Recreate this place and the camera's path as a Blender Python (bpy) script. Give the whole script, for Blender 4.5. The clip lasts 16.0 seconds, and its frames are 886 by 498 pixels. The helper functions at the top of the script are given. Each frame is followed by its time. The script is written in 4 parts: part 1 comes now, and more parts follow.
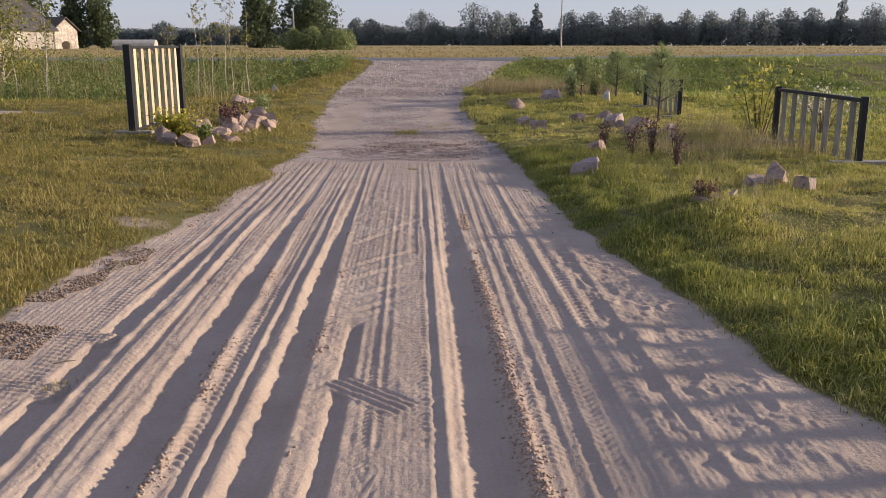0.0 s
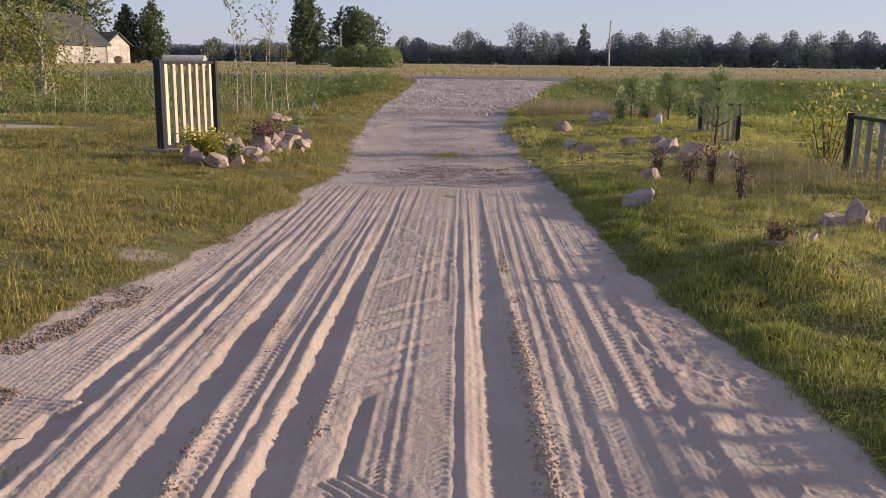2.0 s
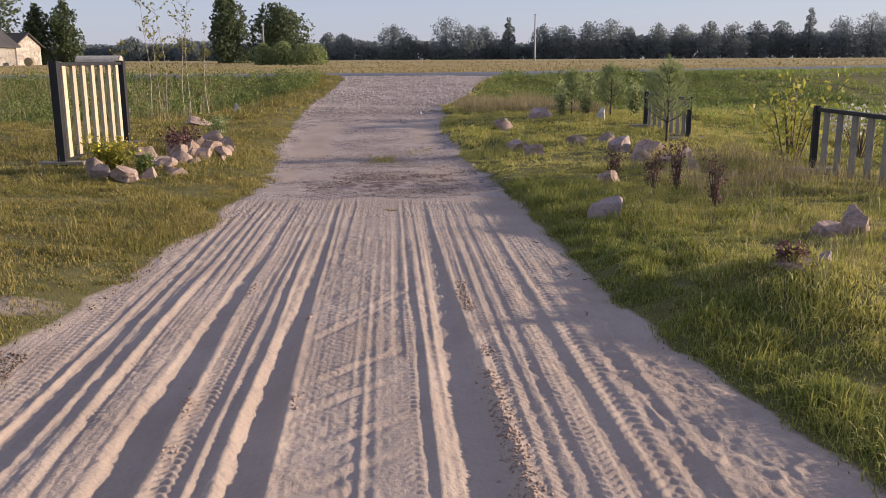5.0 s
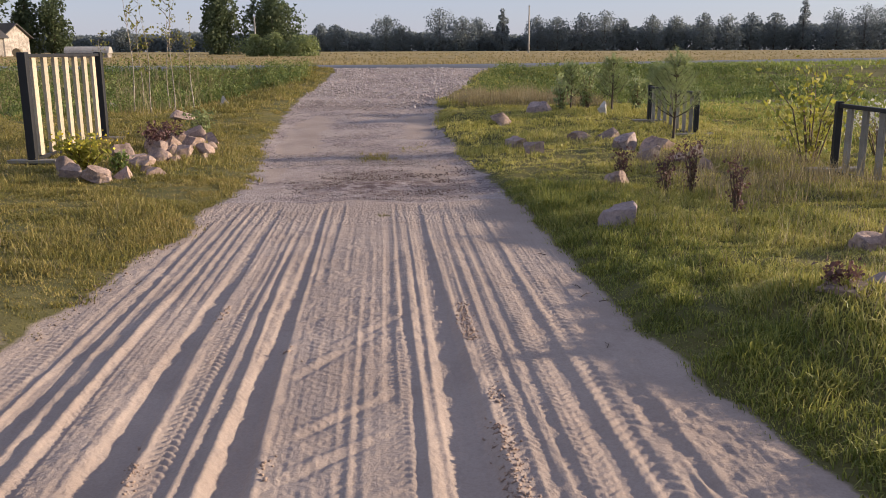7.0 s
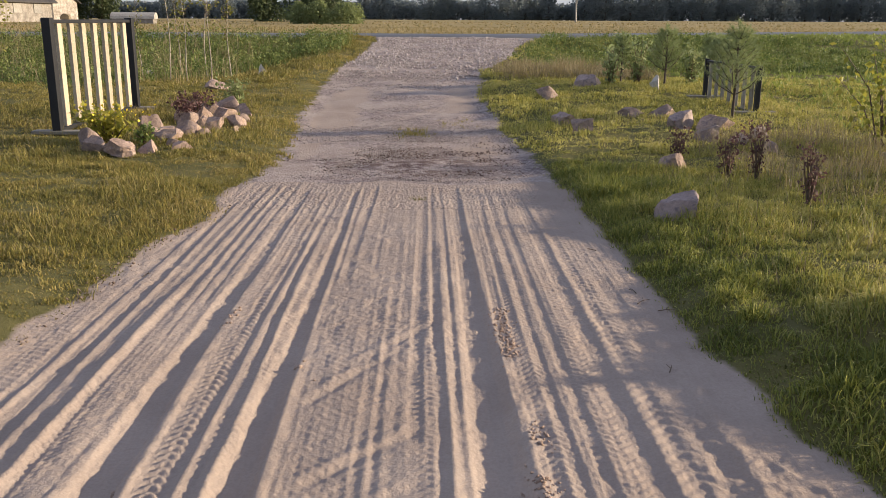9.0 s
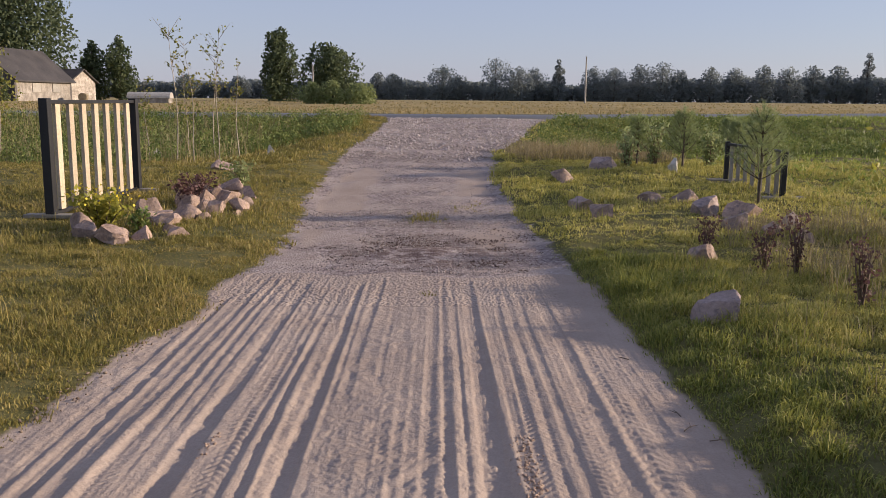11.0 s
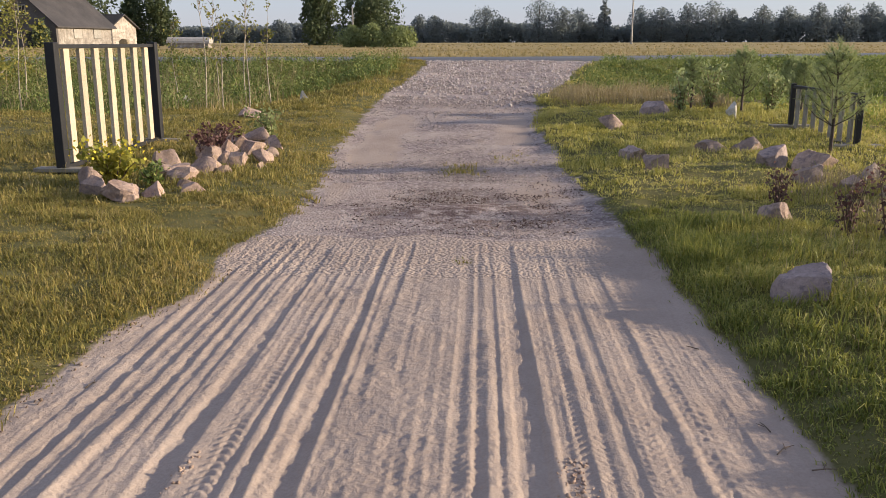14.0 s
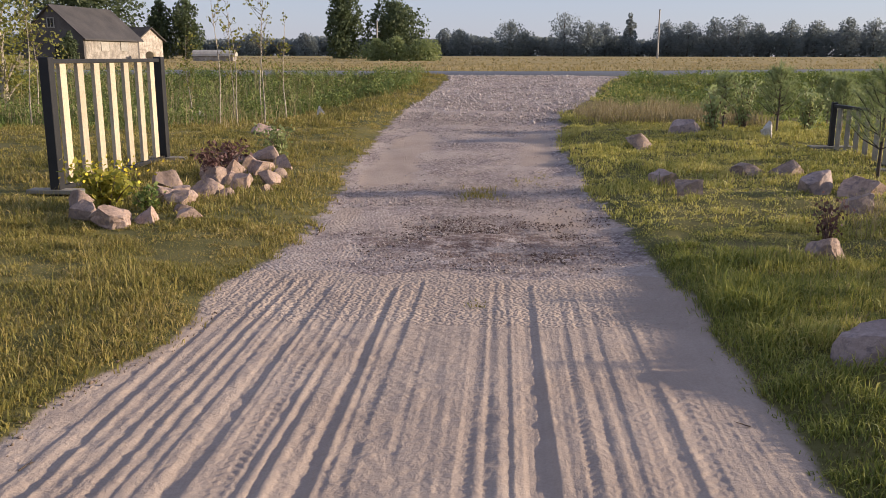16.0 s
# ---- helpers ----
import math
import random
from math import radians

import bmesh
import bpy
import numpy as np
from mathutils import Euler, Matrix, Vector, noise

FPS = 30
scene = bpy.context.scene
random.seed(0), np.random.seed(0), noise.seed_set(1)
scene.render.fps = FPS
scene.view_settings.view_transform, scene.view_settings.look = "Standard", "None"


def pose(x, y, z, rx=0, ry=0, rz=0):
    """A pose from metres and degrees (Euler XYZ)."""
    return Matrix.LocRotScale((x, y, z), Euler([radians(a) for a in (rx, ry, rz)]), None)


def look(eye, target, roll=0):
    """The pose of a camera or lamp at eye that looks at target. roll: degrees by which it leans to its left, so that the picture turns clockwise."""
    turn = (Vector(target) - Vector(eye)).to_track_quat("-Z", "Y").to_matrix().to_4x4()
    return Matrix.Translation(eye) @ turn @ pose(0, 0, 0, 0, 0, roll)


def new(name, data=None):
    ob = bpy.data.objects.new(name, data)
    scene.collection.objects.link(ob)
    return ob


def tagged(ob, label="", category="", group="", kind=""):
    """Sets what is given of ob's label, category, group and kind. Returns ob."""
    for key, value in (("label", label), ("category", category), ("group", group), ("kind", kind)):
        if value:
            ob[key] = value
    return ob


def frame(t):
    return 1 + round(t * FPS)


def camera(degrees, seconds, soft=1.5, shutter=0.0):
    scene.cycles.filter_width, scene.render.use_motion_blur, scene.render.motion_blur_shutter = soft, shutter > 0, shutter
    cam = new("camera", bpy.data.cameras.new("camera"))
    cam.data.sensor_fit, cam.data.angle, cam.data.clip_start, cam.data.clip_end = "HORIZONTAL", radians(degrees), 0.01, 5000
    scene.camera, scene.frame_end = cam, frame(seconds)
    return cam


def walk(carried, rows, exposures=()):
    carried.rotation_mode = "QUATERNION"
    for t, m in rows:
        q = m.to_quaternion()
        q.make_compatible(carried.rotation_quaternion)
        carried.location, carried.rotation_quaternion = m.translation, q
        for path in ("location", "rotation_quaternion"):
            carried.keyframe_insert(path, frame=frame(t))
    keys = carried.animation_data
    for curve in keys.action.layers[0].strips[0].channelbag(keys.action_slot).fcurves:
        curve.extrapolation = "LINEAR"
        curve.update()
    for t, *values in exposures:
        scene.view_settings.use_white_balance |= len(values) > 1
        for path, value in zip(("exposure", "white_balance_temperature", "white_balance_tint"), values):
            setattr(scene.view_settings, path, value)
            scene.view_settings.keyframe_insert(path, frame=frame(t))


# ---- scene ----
cam = camera(54.0, 16.0, soft=0.7)
METRES, EYE, TILT, LEAN, TURN = 5.6, 1.5, -0.35, 0.6, -1.9
ROWS = [
    (0.0, 0.0, 0.0, 0.0, 0.14, -12.84, -0.62),
    (0.5, 0.0, 0.0406, 0.0032, -0.14, -12.16, -0.05),
    (1.0, 0.0126, 0.0805, 0.0028, -0.04, -11.82, -0.17),
    (1.5, 0.0133, 0.1115, -0.0001, 1.6, -12.01, -1.21),
    (2.0, 0.0079, 0.1489, 0.0003, 3.14, -11.71, -1.32),
    (2.5, 0.0032, 0.1816, -0.0002, 2.55, -11.63, -1.39),
    (3.0, 0.0018, 0.2179, -0.0008, 2.31, -11.57, -0.72),
    (3.5, -0.0028, 0.2514, 0.0002, 3.12, -11.35, -0.4),
    (4.0, -0.0128, 0.2869, 0.0008, 2.62, -11.88, -0.04),
    (4.5, -0.0209, 0.3177, 0.0018, -1.23, -11.93, -0.24),
    (7.0, -0.0238, 0.4774, 0.0041, -2.08, -12.46, -0.39),
    (7.5, -0.0086, 0.505, 0.0034, -0.6, -13.44, -0.82),
    (8.0, -0.0067, 0.5307, 0.0027, -0.14, -15.24, -0.92),
    (8.5, -0.0124, 0.5647, 0.0051, 0.28, -14.89, -0.91),
    (9.0, -0.0168, 0.5923, 0.0059, 0.82, -14.44, -0.9),
    (9.5, -0.02, 0.6248, 0.0093, 2.54, -9.88, -0.74),
    (12.0, -0.021, 0.7504, 0.0093, 0.82, -9.35, -1.48),
    (12.5, -0.0134, 0.7696, 0.0084, 0.84, -10.61, -1.64),
    (13.0, -0.0148, 0.7962, 0.0072, 0.51, -11.72, -1.01),
    (13.5, -0.0209, 0.8301, 0.0069, 2.78, -11.56, -0.6),
    (14.0, -0.0185, 0.8601, 0.006, 4.25, -13.06, -0.56),
    (14.5, -0.0076, 0.8923, 0.0081, 5.74, -13.08, -0.43),
    (15.0, -0.0053, 0.9109, 0.0082, 7.1, -13.21, -0.27),
    (15.5, -0.0145, 0.943, 0.0096, 7.08, -12.74, -0.49),
    (16.0, -0.0136, 0.9808, 0.0116, 5.86, -12.24, -0.75),
]
walk(cam, [(t, pose(0, 0, EYE, TILT, LEAN, TURN) @ pose(METRES * x, METRES * y, METRES * z, 90 + pitch, roll, yaw)) for t, x, y, z, yaw, pitch, roll in ROWS],
     [(0.0, 0.61, 6450, 11), (1.0, 0.61, 6330, 13), (4.5, 0.62, 6340, 13), (7.0, 0.62, 6400, 12), (7.5, 0.73, 6500, 9), (8.0, 0.84, 6800, 4), (8.5, 0.73, 6600, 7), (9.0, 0.7, 6590, 7),
      (9.5, 0.46, 6370, 13), (12.0, 0.49, 6360, 13), (12.5, 0.57, 6350, 13), (13.5, 0.62, 6370, 12), (14.0, 0.75, 6500, 8), (14.5, 0.79, 6590, 6), (15.0, 0.8, 6570, 6), (15.5, 0.69, 6530, 8), (16.0, 0.64, 6410, 11)])

# ---- light ----
SUN_EL, SUN_AZ = 13.0, 5.0          # degrees above the horizon; degrees from +x towards +y
world = bpy.data.worlds.new("sky")
scene.world = world
world.use_nodes = True
wn = world.node_tree.nodes
sky = wn.new("ShaderNodeTexSky")
sky.sky_type, sky.sun_disc = "NISHITA", False
sky.sun_elevation, sky.sun_rotation = radians(SUN_EL), radians(90 - SUN_AZ)
sky.air_density, sky.dust_density, sky.ozone_density = 1.0, 0.4, 1.5
wn["Background"].inputs["Strength"].default_value = 0.15
haze = wn.new("ShaderNodeMix")              # thin, even evening haze over the clear sky
haze.data_type = "RGBA"
haze.inputs[0].default_value = 0.78
haze.inputs[7].default_value = (1.7, 1.85, 2.65, 1)
world.node_tree.links.new(sky.outputs[0], haze.inputs[6])
world.node_tree.links.new(haze.outputs[2], wn["Background"].inputs["Color"])
sun_data = bpy.data.lights.new("sun", "SUN")
sun_data.energy, sun_data.angle, sun_data.color = 4.6, radians(1.2), (1.0, 0.82, 0.62)
sun = new("sun", sun_data)
se, sa = radians(SUN_EL), radians(SUN_AZ)
sun_way = Vector((math.cos(se) * math.cos(sa), math.cos(se) * math.sin(sa), math.sin(se)))
sun.matrix_world = look(sun_way * 50, (0, 0, 0))


# ---- materials ----
def nodes_of(name):
    mat = bpy.data.materials.new(name)
    mat.use_nodes = True
    return mat, mat.node_tree.nodes, mat.node_tree.links, mat.node_tree.nodes["Principled BSDF"]


def noise_node(nt, ln, scale, detail=4.0, rough=0.6, vec=None):
    n = nt.new("ShaderNodeTexNoise")
    n.inputs["Scale"].default_value, n.inputs["Detail"].default_value, n.inputs["Roughness"].default_value = scale, detail, rough
    if vec is not None:
        ln.new(vec, n.inputs["Vector"])
    return n


def ramp(nt, ln, src, stops):
    r = nt.new("ShaderNodeValToRGB")
    while len(r.color_ramp.elements) < len(stops):
        r.color_ramp.elements.new(0.5)
    for e, (p, c) in zip(r.color_ramp.elements, stops):
        e.position, e.color = p, (*c, 1)
    ln.new(src, r.inputs["Fac"])
    return r


def mix(nt, ln, fac, a, b, how="MIX"):
    m = nt.new("ShaderNodeMix")
    m.data_type, m.blend_type = "RGBA", how
    if isinstance(fac, float):
        m.inputs[0].default_value = fac
    else:
        ln.new(fac, m.inputs[0])
    for v, s in ((a, m.inputs[6]), (b, m.inputs[7])):
        if isinstance(v, tuple):
            s.default_value = (*v, 1)
        else:
            ln.new(v, s)
    return m.outputs[2]


def maths(nt, ln, op, a, b=0.0, clamp=False):
    m = nt.new("ShaderNodeMath")
    m.operation, m.use_clamp = op, clamp
    for v, s in ((a, m.inputs[0]), (b, m.inputs[1])):
        if isinstance(v, (int, float)):
            s.default_value = v
        else:
            ln.new(v, s)
    return m.outputs[0]


def bump_to(nt, ln, bsdf, height, dist, strength=0.6):
    b = nt.new("ShaderNodeBump")
    b.inputs["Distance"].default_value, b.inputs["Strength"].default_value = dist, strength
    ln.new(height, b.inputs["Height"])
    ln.new(b.outputs[0], bsdf.inputs["Normal"])


def surface(name, dark, light, scale, rough=0.8, grain=60.0, bump=0.004, spots=None, metal=0.0, world_space=False):
    """A rough material with colour variation at two scales and fine relief."""
    mat, nt, ln, bsdf = nodes_of(name)
    tc = nt.new("ShaderNodeTexCoord")
    vec = tc.outputs["Object"]
    if world_space:
        vec = nt.new("ShaderNodeNewGeometry").outputs["Position"]
    big = noise_node(nt, ln, scale, 3, 0.6, vec)
    fine = noise_node(nt, ln, grain, 5, 0.7, vec)
    col = ramp(nt, ln, big.outputs["Fac"], [(0.3, dark), (0.7, light)]).outputs[0]
    tone = ramp(nt, ln, fine.outputs["Fac"], [(0.3, (0.6, 0.6, 0.6)), (0.7, (1.25, 1.25, 1.25))]).outputs[0]
    col = mix(nt, ln, 0.8, col, tone, "MULTIPLY")
    info = nt.new("ShaderNodeObjectInfo")
    vary = ramp(nt, ln, info.outputs["Random"], [(0.0, (0.8, 0.8, 0.8)), (1.0, (1.15, 1.12, 1.1))]).outputs[0]
    col = mix(nt, ln, 1.0, col, vary, "MULTIPLY")
    if spots:
        sp = noise_node(nt, ln, scale * 2.3, 4, 0.7, vec)
        f = ramp(nt, ln, sp.outputs["Fac"], [(0.52, (0, 0, 0)), (0.64, (1, 1, 1))]).outputs[0]
        col = mix(nt, ln, f, col, spots)
    ln.new(col, bsdf.inputs["Base Color"])
    bsdf.inputs["Roughness"].default_value, bsdf.inputs["Metallic"].default_value = rough, metal
    bump_to(nt, ln, bsdf, fine.outputs["Fac"], bump)
    return mat


def leafy(name, colours, patch=0.5, translucent=0.33, rough=0.55):
    """Leaves or blades: each island has its own tone, patches change over metres, and light shines through."""
    mat, nt, ln, bsdf = nodes_of(name)
    geo = nt.new("ShaderNodeNewGeometry")
    n = noise_node(nt, ln, patch, 3, 0.6, geo.outputs["Position"])
    f = maths(nt, ln, "ADD", maths(nt, ln, "MULTIPLY", geo.outputs["Random Per Island"], 0.62), maths(nt, ln, "MULTIPLY", maths(nt, ln, "SUBTRACT", n.outputs["Fac"], 0.3), 0.95), True)
    col = ramp(nt, ln, f, [(i / (len(colours) - 1), c) for i, c in enumerate(colours)]).outputs[0]
    ln.new(col, bsdf.inputs["Base Color"])
    bsdf.inputs["Roughness"].default_value = rough
    bsdf.inputs["Specular IOR Level"].default_value = 0.25
    tr = nt.new("ShaderNodeBsdfTranslucent")
    ln.new(col, tr.inputs["Color"])
    ms = nt.new("ShaderNodeMixShader")
    ms.inputs[0].default_value = translucent
    ln.new(bsdf.outputs[0], ms.inputs[1])
    ln.new(tr.outputs[0], ms.inputs[2])
    ln.new(ms.outputs[0], nt["Material Output"].inputs["Surface"])
    return mat


M_STONE = surface("granite_boulder", (0.27, 0.19, 0.15), (0.5, 0.37, 0.3), 5.0, 0.85, 38.0, 0.016, (0.2, 0.15, 0.14))
M_GREY_STONE = surface("purple_grey_granite", (0.29, 0.22, 0.2), (0.48, 0.38, 0.345), 5.0, 0.85, 45.0, 0.012, (0.19, 0.15, 0.15))
M_PALE_STONE = surface("pale_stone", (0.5, 0.47, 0.42), (0.7, 0.67, 0.6), 6.0, 0.85, 50.0, 0.01)
M_BLACK_WOOD = surface("black_painted_wood", (0.008, 0.008, 0.01), (0.018, 0.017, 0.018), 4.0, 0.6, 90.0, 0.002)
M_PALE_WOOD = surface("pale_pine_board", (0.48, 0.39, 0.275), (0.58, 0.485, 0.355), 3.0, 0.65, 70.0, 0.002)
# Grey board, darkened in colour for the panel faces turned from the sun.
M_SHADED_GREY_WOOD = surface("weathered_grey_board_shaded", (0.22, 0.2, 0.16), (0.34, 0.31, 0.255), 3.0, 0.75, 70.0, 0.002)
M_BARK = surface("bark", (0.06, 0.045, 0.035), (0.13, 0.10, 0.08), 3.0, 0.9, 30.0, 0.01)
M_BIRCH = surface("birch_bark", (0.32, 0.27, 0.2), (0.55, 0.5, 0.4), 8.0, 0.8, 40.0, 0.003, (0.12, 0.09, 0.07))
M_TWIG = surface("twig", (0.10, 0.07, 0.05), (0.2, 0.14, 0.09), 10.0, 0.85, 60.0, 0.002)
M_ASPHALT = surface("asphalt", (0.11, 0.11, 0.115), (0.17, 0.17, 0.175), 0.6, 0.55, 40.0, 0.006, world_space=True)
M_LIME_WALL = surface("limewashed_wall", (0.2, 0.175, 0.15), (0.52, 0.475, 0.42), 1.3, 0.9, 5.0, 0.05, (0.24, 0.2, 0.165))
M_DARK_BOARD = surface("old_dark_boarding", (0.07, 0.064, 0.062), (0.13, 0.118, 0.112), 0.8, 0.85, 8.0, 0.02)
M_ROOF = surface("weathered_roof_sheet", (0.04, 0.037, 0.038), (0.075, 0.068, 0.067), 0.5, 0.75, 10.0, 0.02)
M_DARK = surface("dark_opening", (0.02, 0.02, 0.02), (0.035, 0.033, 0.03), 2.0, 0.8, 20.0, 0.002)
M_POLE = surface("weathered_pole", (0.3, 0.28, 0.25), (0.42, 0.4, 0.36), 2.0, 0.8, 20.0, 0.004)
M_BALE = surface("straw_bale", (0.2, 0.16, 0.1), (0.34, 0.28, 0.18), 2.0, 0.9, 25.0, 0.02)
M_CLOD = surface("damp_sand_clod", (0.25, 0.175, 0.13), (0.43, 0.33, 0.26), 12.0, 0.95, 80.0, 0.003)
M_SOIL_CRUMB = surface("damp_soil_crumb", (0.075, 0.05, 0.042), (0.17, 0.12, 0.1), 12.0, 0.95, 80.0, 0.003)
M_GRAVEL = surface("crushed_stone", (0.24, 0.19, 0.175), (0.6, 0.52, 0.48), 9.0, 0.85, 60.0, 0.003)
M_PALE_GRAVEL = surface("pale_crushed_stone", (0.34, 0.285, 0.265), (0.66, 0.59, 0.55), 9.0, 0.85, 60.0, 0.003)
M_PEBBLE = surface("brown_pebble", (0.17, 0.115, 0.08), (0.36, 0.27, 0.2), 14.0, 0.85, 80.0, 0.003)

M_GRASS_L = leafy("mown_dry_grass", [(0.12, 0.13, 0.038), (0.25, 0.225, 0.058), (0.37, 0.295, 0.09), (0.48, 0.37, 0.16)], 0.8)
M_GRASS_R = leafy("lush_grass", [(0.08, 0.105, 0.024), (0.2, 0.225, 0.048), (0.38, 0.365, 0.082), (0.56, 0.46, 0.19)], 0.9)
# Drier olive verge grass, its colour also lifted to stand in for sunlight.
M_GRASS_OLIVE_LIT = leafy("olive_grass_brightened", [(0.22, 0.22, 0.055), (0.4, 0.375, 0.09), (0.58, 0.51, 0.15), (0.68, 0.56, 0.25)], 0.9)
M_WEED = leafy("tall_green_weed", [(0.075, 0.115, 0.035), (0.14, 0.19, 0.05), (0.23, 0.26, 0.075), (0.3, 0.28, 0.11)], 0.7)
M_DRY = leafy("dry_seeded_grass", [(0.2, 0.16, 0.08), (0.32, 0.26, 0.14), (0.42, 0.35, 0.21)], 0.8)
M_MEADOW = leafy("meadow_grass", [(0.19, 0.25, 0.055), (0.27, 0.32, 0.07), (0.37, 0.37, 0.11)], 0.25)
M_FIELD = leafy("ripe_field_grass", [(0.22, 0.18, 0.07), (0.3, 0.235, 0.10), (0.38, 0.29, 0.14)], 0.05)
M_LEAF = leafy("tree_leaf", [(0.075, 0.10, 0.055), (0.10, 0.13, 0.065), (0.14, 0.16, 0.075)], 0.3, 0.4)
# Far leaves are lightened and blued: the distance haze sits in their colour.
M_LEAF_HAZED = leafy("hazed_far_leaf", [(0.2, 0.23, 0.245), (0.23, 0.26, 0.26), (0.26, 0.285, 0.26)], 0.06, 0.5, 0.95)
M_WILLOW = leafy("willow_leaf", [(0.19, 0.24, 0.10), (0.25, 0.29, 0.12), (0.31, 0.33, 0.15)], 0.3, 0.45)
M_BIRCH_LEAF = leafy("birch_leaf", [(0.13, 0.15, 0.035), (0.22, 0.22, 0.05), (0.33, 0.29, 0.075)], 0.5, 0.4)
M_YELLOW_LEAF = leafy("yellow_green_leaf", [(0.18, 0.21, 0.04), (0.33, 0.32, 0.055), (0.5, 0.43, 0.08)], 2.0, 0.45)
M_BLOSSOM = leafy("yellow_blossom", [(0.65, 0.5, 0.03), (0.75, 0.6, 0.05), (0.8, 0.66, 0.08)], 2.0, 0.3)
M_RED_LEAF = leafy("dark_red_leaf", [(0.085, 0.042, 0.046), (0.14, 0.072, 0.068), (0.21, 0.135, 0.1)], 3.0, 0.3)
M_PINE = leafy("pine_needle", [(0.2, 0.25, 0.11), (0.29, 0.34, 0.15), (0.38, 0.4, 0.19)], 2.0, 0.4)
M_WHITE_FLOWER = leafy("pale_flower_head", [(0.45, 0.43, 0.38), (0.6, 0.58, 0.52), (0.7, 0.68, 0.62)], 2.0, 0.3)


def ground_material():
    """Bare sand, crushed stone, verge soil and field, laid out by the sheet's own masks with ragged edges."""
    mat, nt, ln, bsdf = nodes_of("ground_sand_gravel_soil")
    pos = nt.new("ShaderNodeNewGeometry").outputs["Position"]

    def mask(name, jag, width):
        a = nt.new("ShaderNodeAttribute")
        a.attribute_name = name
        j = noise_node(nt, ln, jag, 5, 0.7, pos)
        s = maths(nt, ln, "ADD", a.outputs["Fac"], maths(nt, ln, "MULTIPLY", maths(nt, ln, "SUBTRACT", j.outputs["Fac"], 0.5), width))
        return ramp(nt, ln, s, [(0.42, (0, 0, 0)), (0.58, (1, 1, 1))]).outputs[0]

    sand, gravel, field = mask("sand", 3.0, 0.5), mask("gravel", 4.0, 0.9), mask("field", 0.3, 0.5)
    n1, n2, n3 = noise_node(nt, ln, 1.3, 4, 0.6, pos), noise_node(nt, ln, 70.0, 4, 0.75, pos), noise_node(nt, ln, 0.12, 5, 0.6, pos)
    soil = ramp(nt, ln, n1.outputs["Fac"], [(0.3, (0.085, 0.085, 0.028)), (0.7, (0.17, 0.145, 0.052))]).outputs[0]
    sandc = ramp(nt, ln, n1.outputs["Fac"], [(0.3, (0.352, 0.275, 0.225)), (0.7, (0.433, 0.348, 0.29))]).outputs[0]
    speck = ramp(nt, ln, n2.outputs["Fac"], [(0.3, (0.86, 0.85, 0.84)), (0.6, (1.05, 1.05, 1.05))]).outputs[0]
    sandc = mix(nt, ln, 0.8, sandc, speck, "MULTIPLY")
    vor = nt.new("ShaderNodeTexVoronoi")
    vor.inputs["Scale"].default_value = 38.0
    ln.new(pos, vor.inputs["Vector"])
    stonec = ramp(nt, ln, vor.outputs["Color"], [(0.1, (0.13, 0.098, 0.092)), (0.5, (0.26, 0.205, 0.19)), (0.9, (0.46, 0.395, 0.37))]).outputs[0]
    n4 = noise_node(nt, ln, 1.0, 4, 0.65, pos)
    dusty = ramp(nt, ln, n4.outputs["Fac"], [(0.40, (0.05, 0.05, 0.05)), (0.60, (0.75, 0.75, 0.75))]).outputs[0]
    stonec = mix(nt, ln, dusty, stonec, (0.47, 0.385, 0.33))
    damp = nt.new("ShaderNodeAttribute")
    damp.attribute_name = "damp"
    patchy = ramp(nt, ln, noise_node(nt, ln, 3.2, 6, 0.78, pos).outputs["Fac"], [(0.45, (0, 0, 0)), (0.54, (1, 1, 1))]).outputs[0]
    stonec = mix(nt, ln, maths(nt, ln, "MULTIPLY", damp.outputs["Fac"], patchy), stonec, (0.15, 0.10, 0.085))
    fieldc = ramp(nt, ln, n3.outputs["Fac"], [(0.3, (0.23, 0.18, 0.07)), (0.55, (0.33, 0.25, 0.105)), (0.75, (0.38, 0.29, 0.14))]).outputs[0]
    col = mix(nt, ln, field, soil, fieldc)
    col = mix(nt, ln, gravel, col, stonec)
    col = mix(nt, ln, sand, col, sandc)
    ln.new(col, bsdf.inputs["Base Color"])
    bsdf.inputs["Roughness"].default_value = 0.95
    bsdf.inputs["Specular IOR Level"].default_value = 0.2
    grain = noise_node(nt, ln, 45.0, 5, 0.75, pos)
    grit2 = noise_node(nt, ln, 16.0, 4, 0.7, pos)
    h1 = maths(nt, ln, "ADD", maths(nt, ln, "MULTIPLY", grain.outputs["Fac"], 0.4), maths(nt, ln, "MULTIPLY", grit2.outputs["Fac"], 0.8))
    h2 = maths(nt, ln, "MULTIPLY", maths(nt, ln, "MULTIPLY", maths(nt, ln, "SUBTRACT", 1.0, vor.outputs["Distance"]), gravel), 0.9)
    bump_to(nt, ln, bsdf, maths(nt, ln, "ADD", h1, h2), 0.016, 0.85)
    return mat


M_GROUND = ground_material()


# ---- mesh helpers ----
RNG = np.random.default_rng(7)


